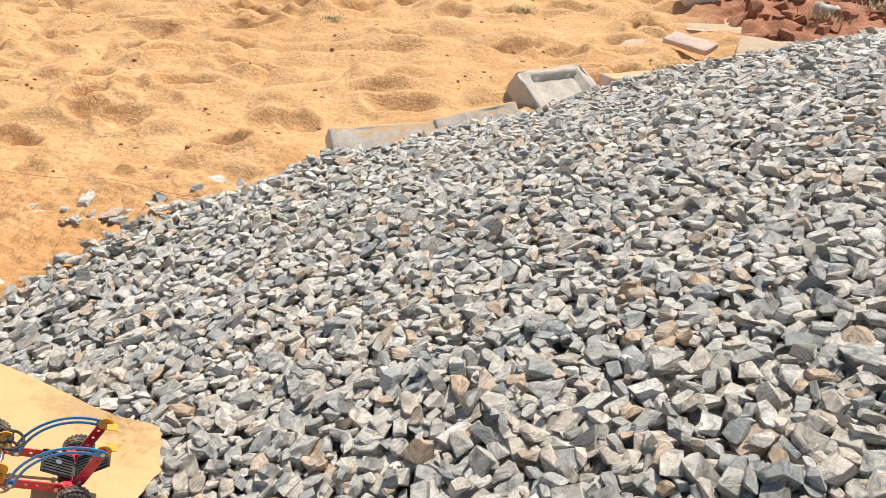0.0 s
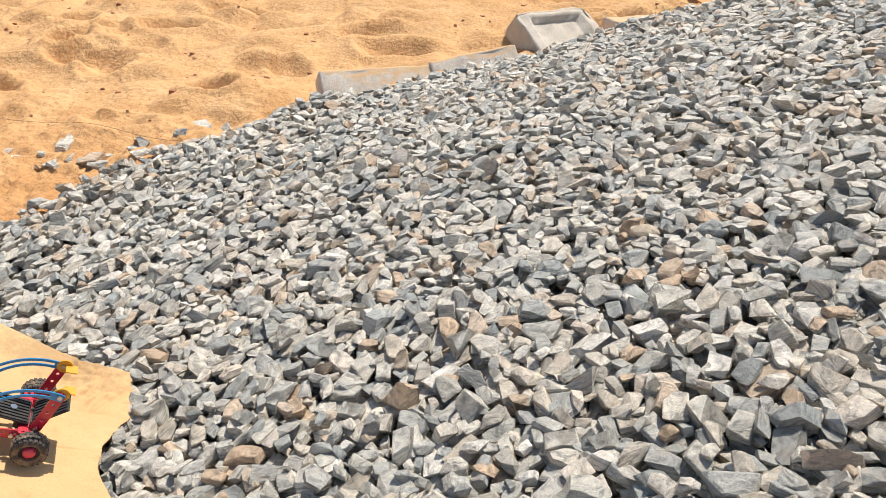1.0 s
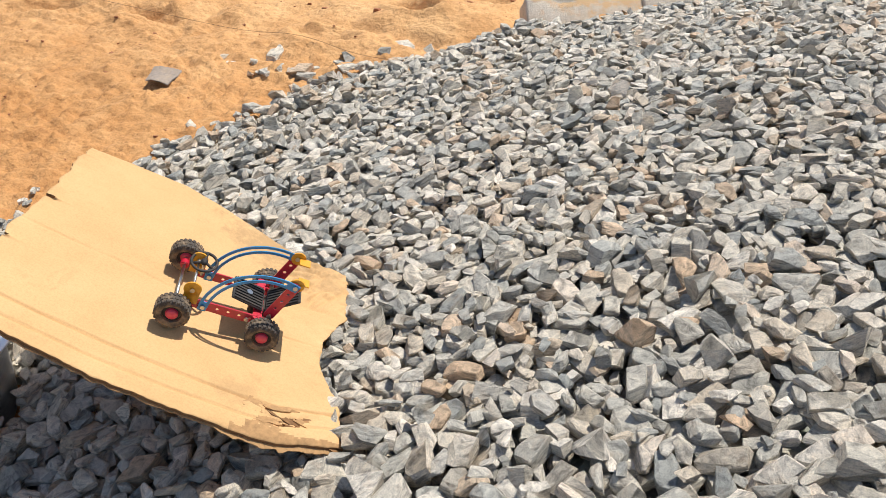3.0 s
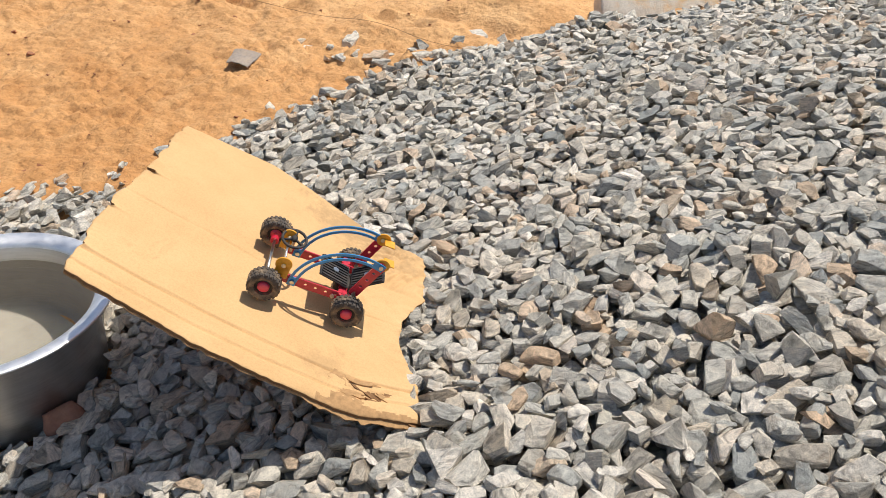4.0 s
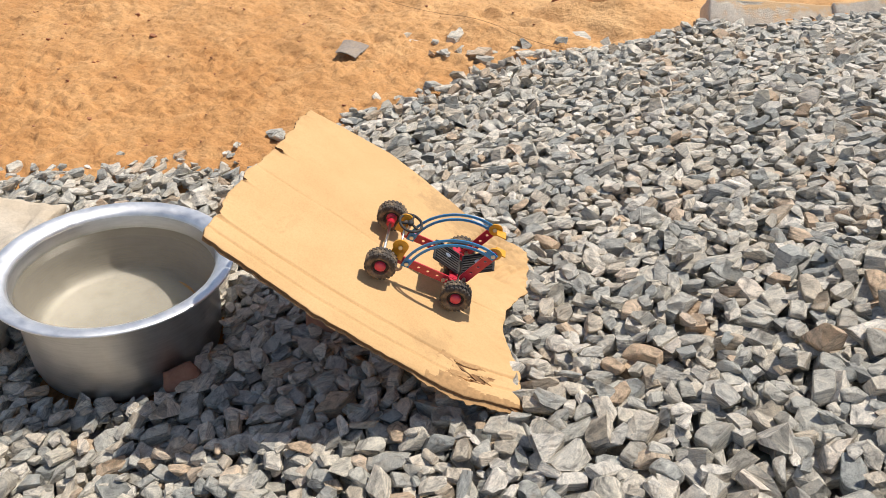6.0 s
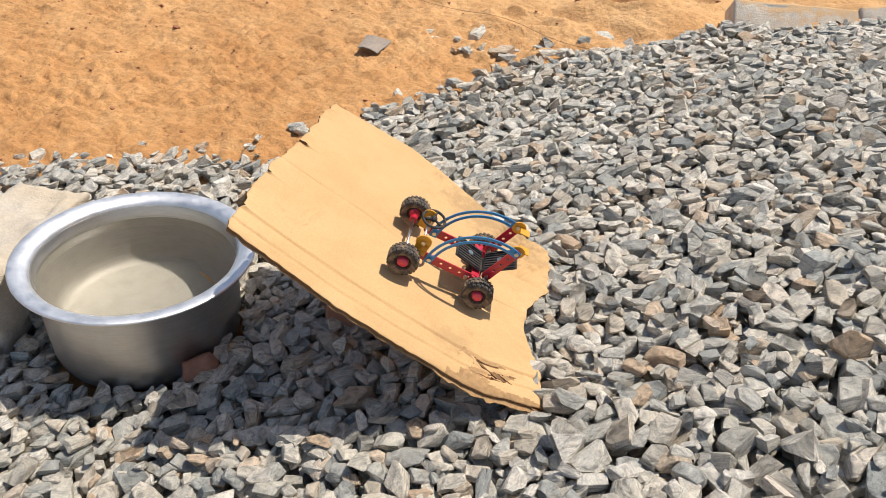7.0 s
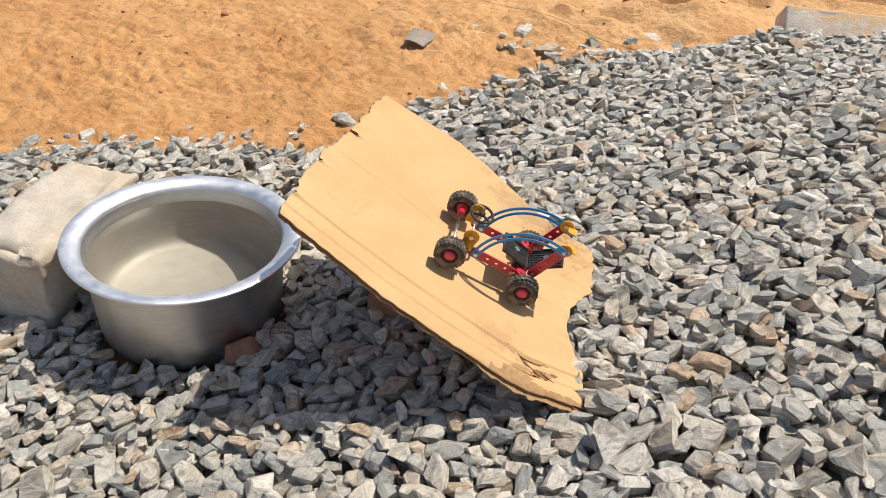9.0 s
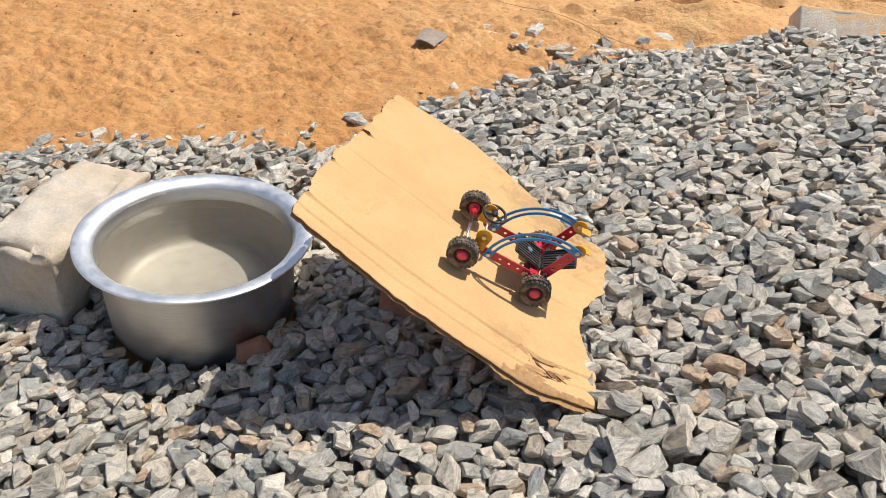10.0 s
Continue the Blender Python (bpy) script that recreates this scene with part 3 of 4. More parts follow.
    for du, dv, ln, wd, lift, dark in ((-0.034, 0.008, 0.036, 0.020, 0.0014, False), (-0.004, 0.013, 0.044, 0.009, 0.0040, False), (0.000, 0.003, 0.050, 0.007, 0.0016, True),
                                       (0.030, 0.004, 0.034, 0.010, 0.0034, False), (0.020, -0.008, 0.040, 0.008, 0.0020, True), (0.050, -0.006, 0.040, 0.009, 0.0022, False),
                                       (0.062, -0.014, 0.046, 0.006, 0.0012, True), (-0.012, -0.009, 0.034, 0.010, 0.0020, False)):
        bm = bmesh.new()
        n_ = 13
        ring_ = []
        for k in range(n_):
            a = 2 * math.pi * k / n_
            q = trn.uniform(0.6, 1.2)
            ring_.append((q * ln / 2 * math.cos(a), q * wd / 2 * math.sin(a), lift * (0.4 + 0.9 * trn.random())))
        top = [bm.verts.new(p) for p in ring_]
        low = [bm.verts.new((p[0], p[1], p[2] - 0.0018)) for p in ring_]
        bm.faces.new(top)
        bm.faces.new(low[::-1])
        for k in range(n_):
            bm.faces.new((top[k], low[k], low[(k + 1) % n_], top[(k + 1) % n_]))
        at_ = Vector((-0.468, 0.632, 0.2085)) + along * (du + 0.014) + across * dv
        at_ -= CARD_N * ((at_ - Vector((-0.576, 0.718, 0.247))).dot(CARD_N) + 0.0035)
        m = Matrix((( along.x, across.x, CARD_N.x, at_.x - o.x), (along.y, across.y, CARD_N.y, at_.y - o.y), (along.z, across.z, CARD_N.z, at_.z - o.z), (0, 0, 0, 1)))
        part("torn_flap", bm, TORN_AND_SLIT if dark else PAPER_DARK, ob, "brown torn paper layer, the darkest ones painting the shade of the slit", False, m @ pose(0, 0, 0, 0, 0, float(trn.uniform(-14, 14))))
    return ob


build_card()


# ---------------------------------------------------------------- bricks under and beside the ramp
def worn_block(name, size, mat, m, label, category, seed, frog=None, bevel=0.006, rough=0.004, cuts=6, group=""):
    """A cast or fired block with worn edges and, if asked, a shallow recess in its top."""
    bm = bmesh.new()
    box(bm, *size)
    bmesh.ops.bevel(bm, geom=bm.edges[:], offset=bevel, segments=2, affect="EDGES", profile=0.6)
    bmesh.ops.subdivide_edges(bm, edges=[e for e in bm.edges if e.calc_length() > 0.03], cuts=cuts, use_grid_fill=True)
    bmesh.ops.triangulate(bm, faces=[f for f in bm.faces if len(f.verts) > 4])
    off = Vector((seed * 3.1, seed * 1.7, seed * 0.9))
    for v in bm.verts:
        q = Vector((abs(v.co.x) / size[0] * 2, abs(v.co.y) / size[1] * 2, abs(v.co.z) / size[2] * 2))
        corner = sorted(q)[1]
        d = noise.noise((v.co + off) * 22) * rough + noise.noise((v.co + off) * 60) * rough * 0.5
        wear = max(0, noise.noise((v.co + off) * 9)) * (4.0 * rough if corner > 0.86 else 0)
        v.co += v.normal * (d - wear) if v.normal.length else Vector()
        if frog and v.co.z > size[2] * 0.4:
            u = max(abs(v.co.x - frog[3]) / (frog[0] / 2), abs(v.co.y - frog[4]) / (frog[1] / 2))
            v.co.z -= frog[2] * min(1, max(0, (1.08 - u) / 0.12))
    ob = part(name, bm, mat, None, "", True, m)
    return tagged(ob, label, category, group)


def ground_at(x, y):
    return float(gravel_height(np.float64(x), np.float64(y)))


bz = ground_at(-0.72, 0.80) - 0.012
brick = (0.190, 0.090, 0.065)
worn_block("clay_brick", brick, CLAY, pose(-0.722, 0.822, bz + 0.033, 0, 0, 96), "reddish fired clay brick lying under the cardboard", "brick", 1, group="bricks under the ramp")
worn_block("clay_brick", brick, CLAY, pose(-0.716, 0.822, bz + 0.099, 0, 0, 104), "reddish fired clay brick stacked under the cardboard", "brick", 2, group="bricks under the ramp")
worn_block("clay_brick", brick, CLAY, Matrix.Translation((-0.722, 0.822, 0.2525)) @ CARD_N.to_track_quat("Z", "Y").to_matrix().to_4x4() @ pose(0, 0, 0, 0, 0, 8),
           "reddish fired clay brick tilted on a stack, carrying the cardboard", "brick", 3, group="bricks under the ramp")
worn_block("brick_fragment", (0.050, 0.032, 0.042), CLAY, pose(-0.889, 0.592, ground_at(-0.889, 0.592) + 0.004, 18, -24, 40), "broken piece of red brick leaning on the pot", "brick", 4, bevel=0.010, rough=0.007)
worn_block("concrete_block", (0.137, 0.275, 0.150), CONCRETE_TAN, pose(-1.309, 0.620, 0.055, 1, 1, 14.7), "sand-stained concrete block with a shallow recess, beside the pot", "concrete block", 5,
           frog=(0.075, 0.060, 0.010, 0.0, 0.075), bevel=0.008, rough=0.009, cuts=20)


# ---------------------------------------------------------------- toy car on the ramp
CAR_X = Vector((-0.858, -0.3294, 0.3941)).normalized()
CAR_Z = Vector((0.3919, 0.076, 0.9168)).normalized()
CAR_Y = CAR_Z.cross(CAR_X).normalized()
CAR = Matrix(((CAR_X.x, CAR_Y.x, CAR_Z.x, -0.5148), (CAR_X.y, CAR_Y.y, CAR_Z.y, 0.7206), (CAR_X.z, CAR_Y.z, CAR_Z.z, 0.2441), (0, 0, 0, 1)))
WHEEL_R, BASE, TRACK = 0.0215, 0.1093, 0.1070
NEAR, FAR = -0.0145, -0.072


def strip_bm(count, pitch, width, thick, hole=0.0021, n=16):
    """A flat strip with rounded ends and a row of round holes, along x, in the x-z plane."""
    bm = bmesh.new()
    for c in range(count):
        ends = (c == 0, c == count - 1)
        outer, inner = [], []
        for k in range(n):
            a = 2 * math.pi * k / n
            dx, dz = math.cos(a), math.sin(a)
            if (ends[0] and dx < 0) or (ends[1] and dx > 0):
                r = width / 2
            else:
                r = min(pitch / 2 / max(abs(dx), 1e-6), width / 2 / max(abs(dz), 1e-6))
            outer.append((c * pitch + r * dx, r * dz))
            inner.append((c * pitch + hole * dx, hole * dz))
        rings = [[bm.verts.new((p[0], y, p[1])) for p in loop] for y in (-thick / 2, thick / 2) for loop in (outer, inner)]
        o0, i0, o1, i1 = rings
        for k in range(n):
            j = (k + 1) % n
            bm.faces.new((o0[k], o0[j], i0[j], i0[k]))
            bm.faces.new((o1[k], i1[k], i1[j], o1[j]))
            bm.faces.new((o0[k], o1[k], o1[j], o0[j]))
            bm.faces.new((i0[k], i0[j], i1[j], i1[k]))
    bmesh.ops.remove_doubles(bm, verts=bm.verts[:], dist=1e-6)
    return bm


def arc_bm(cx, cz, r0, r1, a0, a1, thick, ratio=1.0, n=28):
    bm = bmesh.new()
    rows = []
    for k in range(n + 1):
        a = a0 + (a1 - a0) * k / n
        rows.append([bm.verts.new((cx + ratio * r * math.cos(a), y, cz + r * math.sin(a))) for r, y in ((r0, -thick / 2), (r1, -thick / 2), (r1, thick / 2), (r0, thick / 2))])
    for a, b in zip(rows, rows[1:]):
        for j in range(4):
            bm.faces.new((a[j], a[(j + 1) % 4], b[(j + 1) % 4], b[j]))
    bm.faces.new(rows[0])
    bm.faces.new(rows[-1][::-1])
    return bm


def join_bm(*parts_):
    out = bmesh.new()
    for b in parts_:
        me_ = bpy.data.meshes.new("tmp")
        b.to_mesh(me_)
        b.free()
        out.from_mesh(me_)
        bpy.data.meshes.remove(me_)
    return out


def tyre_bm():
    prof = [(0.0120, -0.0085), (0.0165, -0.0098), (0.0192, -0.0085), (0.0200, -0.0050), (0.0202, 0.0), (0.0200, 0.0050), (0.0192, 0.0085), (0.0165, 0.0098), (0.0120, 0.0085), (0.0110, 0.0)]
    bm = lathe(prof, 40, "Y", True)
    for k in range(22):
        for row, y in enumerate((-0.0062, 0.0, 0.0062)):
            a = 2 * math.pi * (k + 0.5 * (row % 2)) / 22
            m = Matrix.Rotation(a, 4, "Y") @ Matrix.Translation((0.0200, y, 0)) @ Matrix.Rotation(0.35 * (row - 1), 4, "X")
            box(bm, 0.0022, 0.0052, 0.0040, m, 0.0005)
    return bm


def bolt_bm(y, length=0.007):
    bm = rod(bmesh.new(), (0, y - length / 2, 0), (0, y + length / 2, 0), 0.0014, 10)
    for e in (-1, 1):
        rod(bm, (0, y + e * length / 2 - 0.0009, 0), (0, y + e * length / 2 + 0.0009, 0), 0.0028, 6 if e < 0 else 14)
    return bm


def build_car():
    car = thing("toy_car", "toy construction-kit car of red, blue and yellow strips, climbing the cardboard", "toy car", CAR)
    # wheels
    first = None
    for x, y in ((0.0, 0.0), (0.0, -0.098), (BASE, 0.0), (BASE, -TRACK)):
        w = new("wheel", None)
        w.empty_display_size = 0.01
        w.parent = car
        w.location = (x, y, 0)
        e = 1 if y == 0 else -1
        part("tyre", tyre_bm(), RUBBER, w, "knobbly black rubber tyre, dusty", False)
        cap = lathe([(0.0002, e * 0.0102), (0.0055, e * 0.0098), (0.0072, e * 0.0082), (0.0076, e * 0.0050), (0.0076, -e * 0.0060), (0.0002, -e * 0.0060)], 24, "Y")
        part("hub", cap, HUB, w, "round red plastic hub cap", True)
        disc = lathe([(0.0002, e * 0.0050), (0.0125, e * 0.0050), (0.0125, -e * 0.0050), (0.0002, -e * 0.0050)], 24, "Y")
        part("rim", disc, BLACK, w)
    for x, far in ((0.0, -0.098), (BASE, -TRACK)):
        part("axle", rod(bmesh.new(), (x, -0.006, 0), (x, far + 0.006, 0), 0.0020, 14), STEEL, car, "bright steel axle", True)
        for y in (-0.0145, far + 0.0165):
            part("collar", rod(bmesh.new(), (x, y - 0.004, 0), (x, y + 0.004, 0), 0.0055, 18), BLACK if y > -0.05 else RED, car)
    # side frames
    for y in (NEAR, FAR):
        dz = 0.0075
        tr = lambda x, z, a: Matrix.Translation((x, y, z)) @ Matrix.Rotation(radians(-a), 4, "Y")
        part("lower_strip", strip_bm(7, 0.0135, 0.0135, 0.0018), RED, car, "red metal strip with round holes", False, tr(0.006, dz, 0))
        part("upright_strip", strip_bm(5, 0.0135, 0.0135, 0.0018), RED, car, "red metal strip with round holes", False, tr(-0.0005, 0.0215, 105.5))
        yb = y + 0.0022
        bows = join_bm(arc_bm(0.0045, 0.0035, 0.0752, 0.0788, radians(3), radians(106), 0.0014), arc_bm(0.0045, 0.0035, 0.0677, 0.0712, radians(3), radians(106), 0.0014),
                       arc_bm(0.0045, 0.0035, 0.0680, 0.0785, radians(-2), radians(9), 0.00145, n=6), arc_bm(0.0045, 0.0035, 0.0680, 0.0785, radians(97), radians(109), 0.00145, n=6))
        part("bow", bows, BLUE, car, "blue slotted curved strip", False, Matrix.Translation((0, yb, 0)))
        # front and top brackets
        disc = lathe([(0.0002, -0.001), (0.0105, -0.001), (0.0105, 0.001), (0.0002, 0.001)], 24, "Y")
        part("bracket", join_bm(disc, box(bmesh.new(), 0.018, 0.002, 0.020, Matrix.Translation((-0.001, 0.0, -0.012)), 0.0006)), YELLOW, car, "yellow curved bracket", False, Matrix.Translation((0.0955, y + 0.001, 0.0285)))
        top = lathe([(0.0002, -0.001), (0.0095, -0.001), (0.0095, 0.001), (0.0002, 0.001)], 24, "Y")
        inn = 1 if y == FAR else -1
        part("bracket", join_bm(top, box(bmesh.new(), 0.014, 0.014, 0.0018, Matrix.Translation((-0.008, inn * 0.007, 0.002)), 0.0004)), YELLOW, car, "yellow angle bracket", False,
             Matrix.Translation((-0.0165, y + inn * 0.0022, 0.0755)))
        for bxy, bzz in ((0.0775, dz), (0.0235, dz), (-0.015, 0.0755), (0.0955, 0.0285), (0.0, 0.0215)):
            part("bolt", bolt_bm(y + 0.001), STEEL, car, "", False, Matrix.Translation((bxy, 0, bzz)))
    part("cross_rod", rod(bmesh.new(), (0.0955, NEAR, 0.0285), (0.0955, FAR, 0.0285), 0.0016, 10), STEEL, car, "", True)
    part("cross_strip", join_bm(strip_bm(6, 0.0135, 0.0115, 0.0016)), RED, car, "red rear cross strip", False,
         Matrix.Translation((0.012, -0.0145, 0.013)) @ Matrix.Rotation(radians(-90), 4, "Z") @ Matrix.Rotation(radians(90), 4, "X"))
    # ribbed seat: a base plate and a back plate meeting in a v
    for name, m, ln in (("seat", Matrix.Translation((0.028, -0.043, 0.021)) @ Matrix.Rotation(radians(-12), 4, "Y"), 0.042),
                        ("backrest", Matrix.Translation((-0.014, -0.043, 0.032)) @ Matrix.Rotation(radians(-140), 4, "Y"), 0.046)):
        p = part(name, box(bmesh.new(), ln, 0.040, 0.003, None, 0.0008), BLACK, car, "ribbed black plastic seat plate", False, m)
        for k in range(8):
            part("rib", box(bmesh.new(), ln - 0.005, 0.0026, 0.0016, Matrix.Translation((0, -0.0175 + k * 0.0050, 0.0022 if name == "seat" else -0.0022))), BLACK, p)
        part("screw", rod(rod(bmesh.new(), (0, 0, 0.001), (0, 0, 0.0040), 0.0040, 16), (0, 0, -0.001), (0, 0, -0.0040), 0.0040, 16), STEEL, p)
    part("motor_box", box(bmesh.new(), 0.022, 0.030, 0.013, Matrix.Translation((0.012, -0.045, 0.007)), 0.002), BLACK, car, "black motor housing")
    # steering wheel on a short column
    st = Matrix.Translation((0.090, -0.062, 0.034)) @ Matrix.Rotation(radians(6), 4, "Y") @ Matrix.Rotation(radians(-8), 4, "X")
    ring = bmesh.new()
    rows = []
    for k in range(28):
        a = 2 * math.pi * k / 28
        rows.append([ring.verts.new(((0.0155 + 0.0019 * math.cos(b)) * math.cos(a), (0.0155 + 0.0019 * math.cos(b)) * math.sin(a), 0.0018 * math.sin(b))) for b in [2 * math.pi * q / 8 for q in range(8)]])
    for a, b in zip(rows, rows[1:] + rows[:1]):
        for j in range(8):
            ring.faces.new((a[j], a[(j + 1) % 8], b[(j + 1) % 8], b[j]))
    for k in range(3):
        a = 2 * math.pi * k / 3 + 0.4
        rod(ring, (0, 0, 0), (0.0155 * math.cos(a), 0.0155 * math.sin(a), 0), 0.0018, 8)
    rod(ring, (0, 0, -0.002), (0, 0, 0.002), 0.0042, 14)
    part("steering_wheel", ring, BLACK, car, "three-spoked dark steering wheel", True, st)
    part("column", rod(bmesh.new(), (0, 0, -0.024), (0, 0, 0), 0.0018, 10), STEEL, car, "", True, st)


build_car()


# ---------------------------------------------------------------- kerb row between sand and gravel
def kerb(name, a, b, height, depth, base, label, mat, seed, tilt=0.0, frog=None, group="concrete row", rise=0.0, cuts=10):
    a, b = Vector((*a, 0)), Vector((*b, 0))
    d = b - a
    yaw = math.degrees(math.atan2(d.y, d.x))
    c = (a + b) / 2 + Vector((-d.y, d.x, 0)).normalized() * depth / 2
    return worn_block(name, (d.length - 0.006, depth, height), mat, pose(c.x, c.y, base + height / 2, tilt, -rise, yaw), label, "concrete block", seed, frog, 0.006, 0.004, cuts, group)


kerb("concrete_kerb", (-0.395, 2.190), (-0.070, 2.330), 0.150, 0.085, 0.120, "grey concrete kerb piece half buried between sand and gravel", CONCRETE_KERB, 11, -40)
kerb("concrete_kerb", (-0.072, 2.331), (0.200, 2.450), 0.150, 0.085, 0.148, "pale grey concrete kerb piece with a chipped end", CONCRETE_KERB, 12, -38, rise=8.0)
kerb("concrete_block", (0.235, 2.500), (0.490, 2.660), 0.130, 0.190, 0.232, "tan concrete block with a recessed panel tilted on the sand", CONCRETE_TAN, 13, 30, (0.20, 0.115, 0.024, 0.0, 0.0), cuts=24)
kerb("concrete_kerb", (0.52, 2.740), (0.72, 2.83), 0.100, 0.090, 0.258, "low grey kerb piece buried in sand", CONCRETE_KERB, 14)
kerb("concrete_block", (1.02, 3.00), (1.27, 2.90), 0.120, 0.220, 0.318, "rough tan concrete block at the edge of the gravel", CONCRETE_SAND, 15, 12)
kerb("concrete_block", (0.93, 3.46), (1.17, 3.38), 0.140, 0.300, 0.300, "sand-covered concrete block sunk in the sand", CONCRETE_SAND, 16, 4)
kerb("concrete_block", (0.62, 3.24), (0.80, 3.14), 0.090, 0.330, 0.305, "sand-covered concrete slab sunk in the sand", CONCRETE_SAND, 17, 5)
worn_block("broken_tile", (0.20, 0.085, 0.022), CONCRETE_PINK, pose(0.885, 3.13, 0.425, 14, 4, -48), "pale pinkish broken tile on the sand", "tile", 18, None, 0.004, 0.004, 5)
worn_block("field_rock", (0.16, 0.11, 0.10), CONCRETE, pose(1.07, 3.76, 0.52, 10, 20, 15), "dark grey rock on the sand", "rock", 19, None, 0.022, 0.012, 5)


# ---------------------------------------------------------------- loose things on the sand
def sand_at(x, y):
    return float(sand_height(np.float64(x), np.float64(y)))


srng = np.random.default_rng(5)
LOOSE = [(-0.707, 2.056, 1.5), (-1.029, 1.916, 1.1), (-1.012, 1.817, 1.1), (-1.100, 1.768, 1.0), (-0.912, 1.819, 1.2), (-0.930, 1.835, 1.0), (-0.795, 1.837, 1.0), (-0.777, 1.892, 1.0),
         (-0.740, 1.941, 1.0), (-0.747, 1.990, 1.0), (-0.669, 1.840, 1.3), (-0.626, 2.014, 1.2), (-0.455, 2.120, 1.2), (-0.953, 1.613, 1.0), (-0.988, 1.530, 1.0), (-0.837, 1.934, 0.9),
         (-0.895, 1.800, 1.0), (-1.162, 1.274, 1.2), (-1.193, 1.290, 1.0), (-1.741, 0.885, 0.9), (-1.656, 0.962, 0.9), (-0.690, 1.900, 0.9), (-0.850, 1.760, 1.0), (-0.60, 1.99, 1.0)]
for _ in range(16):
    LOOSE.append((float(srng.normal(-0.90, 0.13)), float(srng.normal(1.86, 0.05)), float(srng.uniform(0.4, 0.85))))
for x, y, k in LOOSE:
    v, f = TEMPLATES[int(srng.integers(len(TEMPLATES)))]
    half = 0.027 * k
    v = (v * half * (1, 1, 0.8)) @ rotation(srng.uniform(0, 6.3), srng.uniform(0, 0.16), srng.uniform(0, 6.3)).T
    ob = new("loose_stone", stone_mesh("loose_stone", v, f, srng.uniform(-9, 9, 3)))
    ob.location = (x, y, sand_at(x, y) + 0.05 * -float(v[:, 2].min()))
    tagged(ob, "angular grey stone lying on the sand", "stone", "stones scattered on the sand")

# a bent scrap of roofing sheet
bm = bmesh.new()
gs = [[Vector((-0.029 + 0.058 * i / 8, -0.031 + 0.062 * j / 6, 0.004 * math.sin(i * 0.5) + 0.007 * (j / 6) ** 2 + 0.003 * noise.noise((i, j, 0.3)))) for i in range(9)] for j in range(7)]
for dz, flip in ((0.0, False), (-0.0025, True)):
    vs = [[bm.verts.new(p + Vector((0.012 * (j / 6) * (1 if i > 4 else -0.4), 0, dz))) for i, p in enumerate(row)] for j, row in enumerate(gs)]
    for j in range(6):
        for i in range(8):
            q = (vs[j][i], vs[j][i + 1], vs[j + 1][i + 1], vs[j + 1][i])
            bm.faces.new(q[::-1] if flip else q)
tagged(part("scrap_sheet", bm, SLATE, None, "", True, pose(-1.238, 1.70, sand_at(-1.238, 1.70) + 0.012, 6, 0, 4)), "bent grey scrap of sheet lying on the sand", "scrap")

# thin wire over the sand
cu = bpy.data.curves.new("wire", "CURVE")
cu.dimensions, cu.bevel_depth, cu.bevel_resolution = "3D", 0.0006, 2
wire_pts = [(-1.75, 2.16), (-1.343, 2.071), (-1.15, 2.02), (-0.978, 1.98), (-0.80, 1.94), (-0.612, 1.905), (-0.56, 1.89)]
sp = cu.splines.new("NURBS")
sp.points.add(len(wire_pts) - 1)
for p, (x, y) in zip(sp.points, wire_pts):
    p.co = (x, y, max(sand_at(x, y), sand_at(x + 0.02, y)) + 0.014, 1)
sp.order_u, sp.use_endpoint_u = 3, True
cu.materials.append(WIRE)
tagged(new("wire", cu), "thin brown wire lying across the sand", "wire")

# white plastic bottle cap end, far off by the heap
bm = lathe([(0.0005, 0.0), (0.030, 0.002), (0.034, 0.012), (0.026, 0.030), (0.012, 0.040), (0.0005, 0.042)], 18)
tagged(part("plastic_scrap", bm, PALE, None, "", True, pose(1.405, 3.12, 0.425, 60, 10, 30)), "crumpled pale yellow plastic scrap beside the gravel", "scrap")


def tuft(x, y, size, blades, mat, label, seed, category="weed", name="weed"):
    rng = np.random.default_rng(seed)
    bm = bmesh.new()
    for _ in range(blades * 3 if blades > 10 else blades):
        a, lean, ln = rng.uniform(0, 6.28), rng.uniform(0.5, 1.45), size * rng.uniform(0.15, 0.55)
        bx_, by_ = rng.normal(0, size * 0.35, 2)
        d = Vector((math.cos(a) * math.sin(lean), math.sin(a) * math.sin(lean), math.cos(lean)))
        side = Vector((-math.sin(a), math.cos(a), 0)) * size * rng.uniform(0.008, 0.018)
        p0 = Vector((bx_, by_, -0.004))
        p1 = p0 + d * ln * 0.5 + Vector((0, 0, ln * 0.08))
        p2 = p0 + d * ln
        vs_ = [bm.verts.new(q) for q in (p0 - side * 0.4, p0 + side * 0.4, p1 + side, p2, p1 - side)]
        bm.faces.new(vs_)
    zz = max(sand_at(x, y), 0)
    return tagged(part(name, bm, mat, None, "", False, pose(x, y, zz)), label, category, kind="stuff" if blades > 10 else "")


tuft(-0.60, 3.58, 0.085, 70, WEED, "small green weed growing out of the sand", 1)
tuft(-0.70, 3.54, 0.050, 26, WEED, "small sparse green weed in the sand", 2)
tuft(0.27, 3.67, 0.085, 60, WEED, "small green weed growing out of the sand", 3)
tuft(0.03, 3.18, 0.060, 26, STRAW, "thin dry weed in the sand", 4)
tuft(0.14, 3.16, 0.050, 18, STRAW, "thin dry weed in the sand", 5)
tuft(0.76, 2.90, 0.095, 90, WEED, "low green and brown weed beside the gravel", 6)
tuft(0.80, 3.52, 0.060, 30, STRAW, "dry weed in the sand", 7)
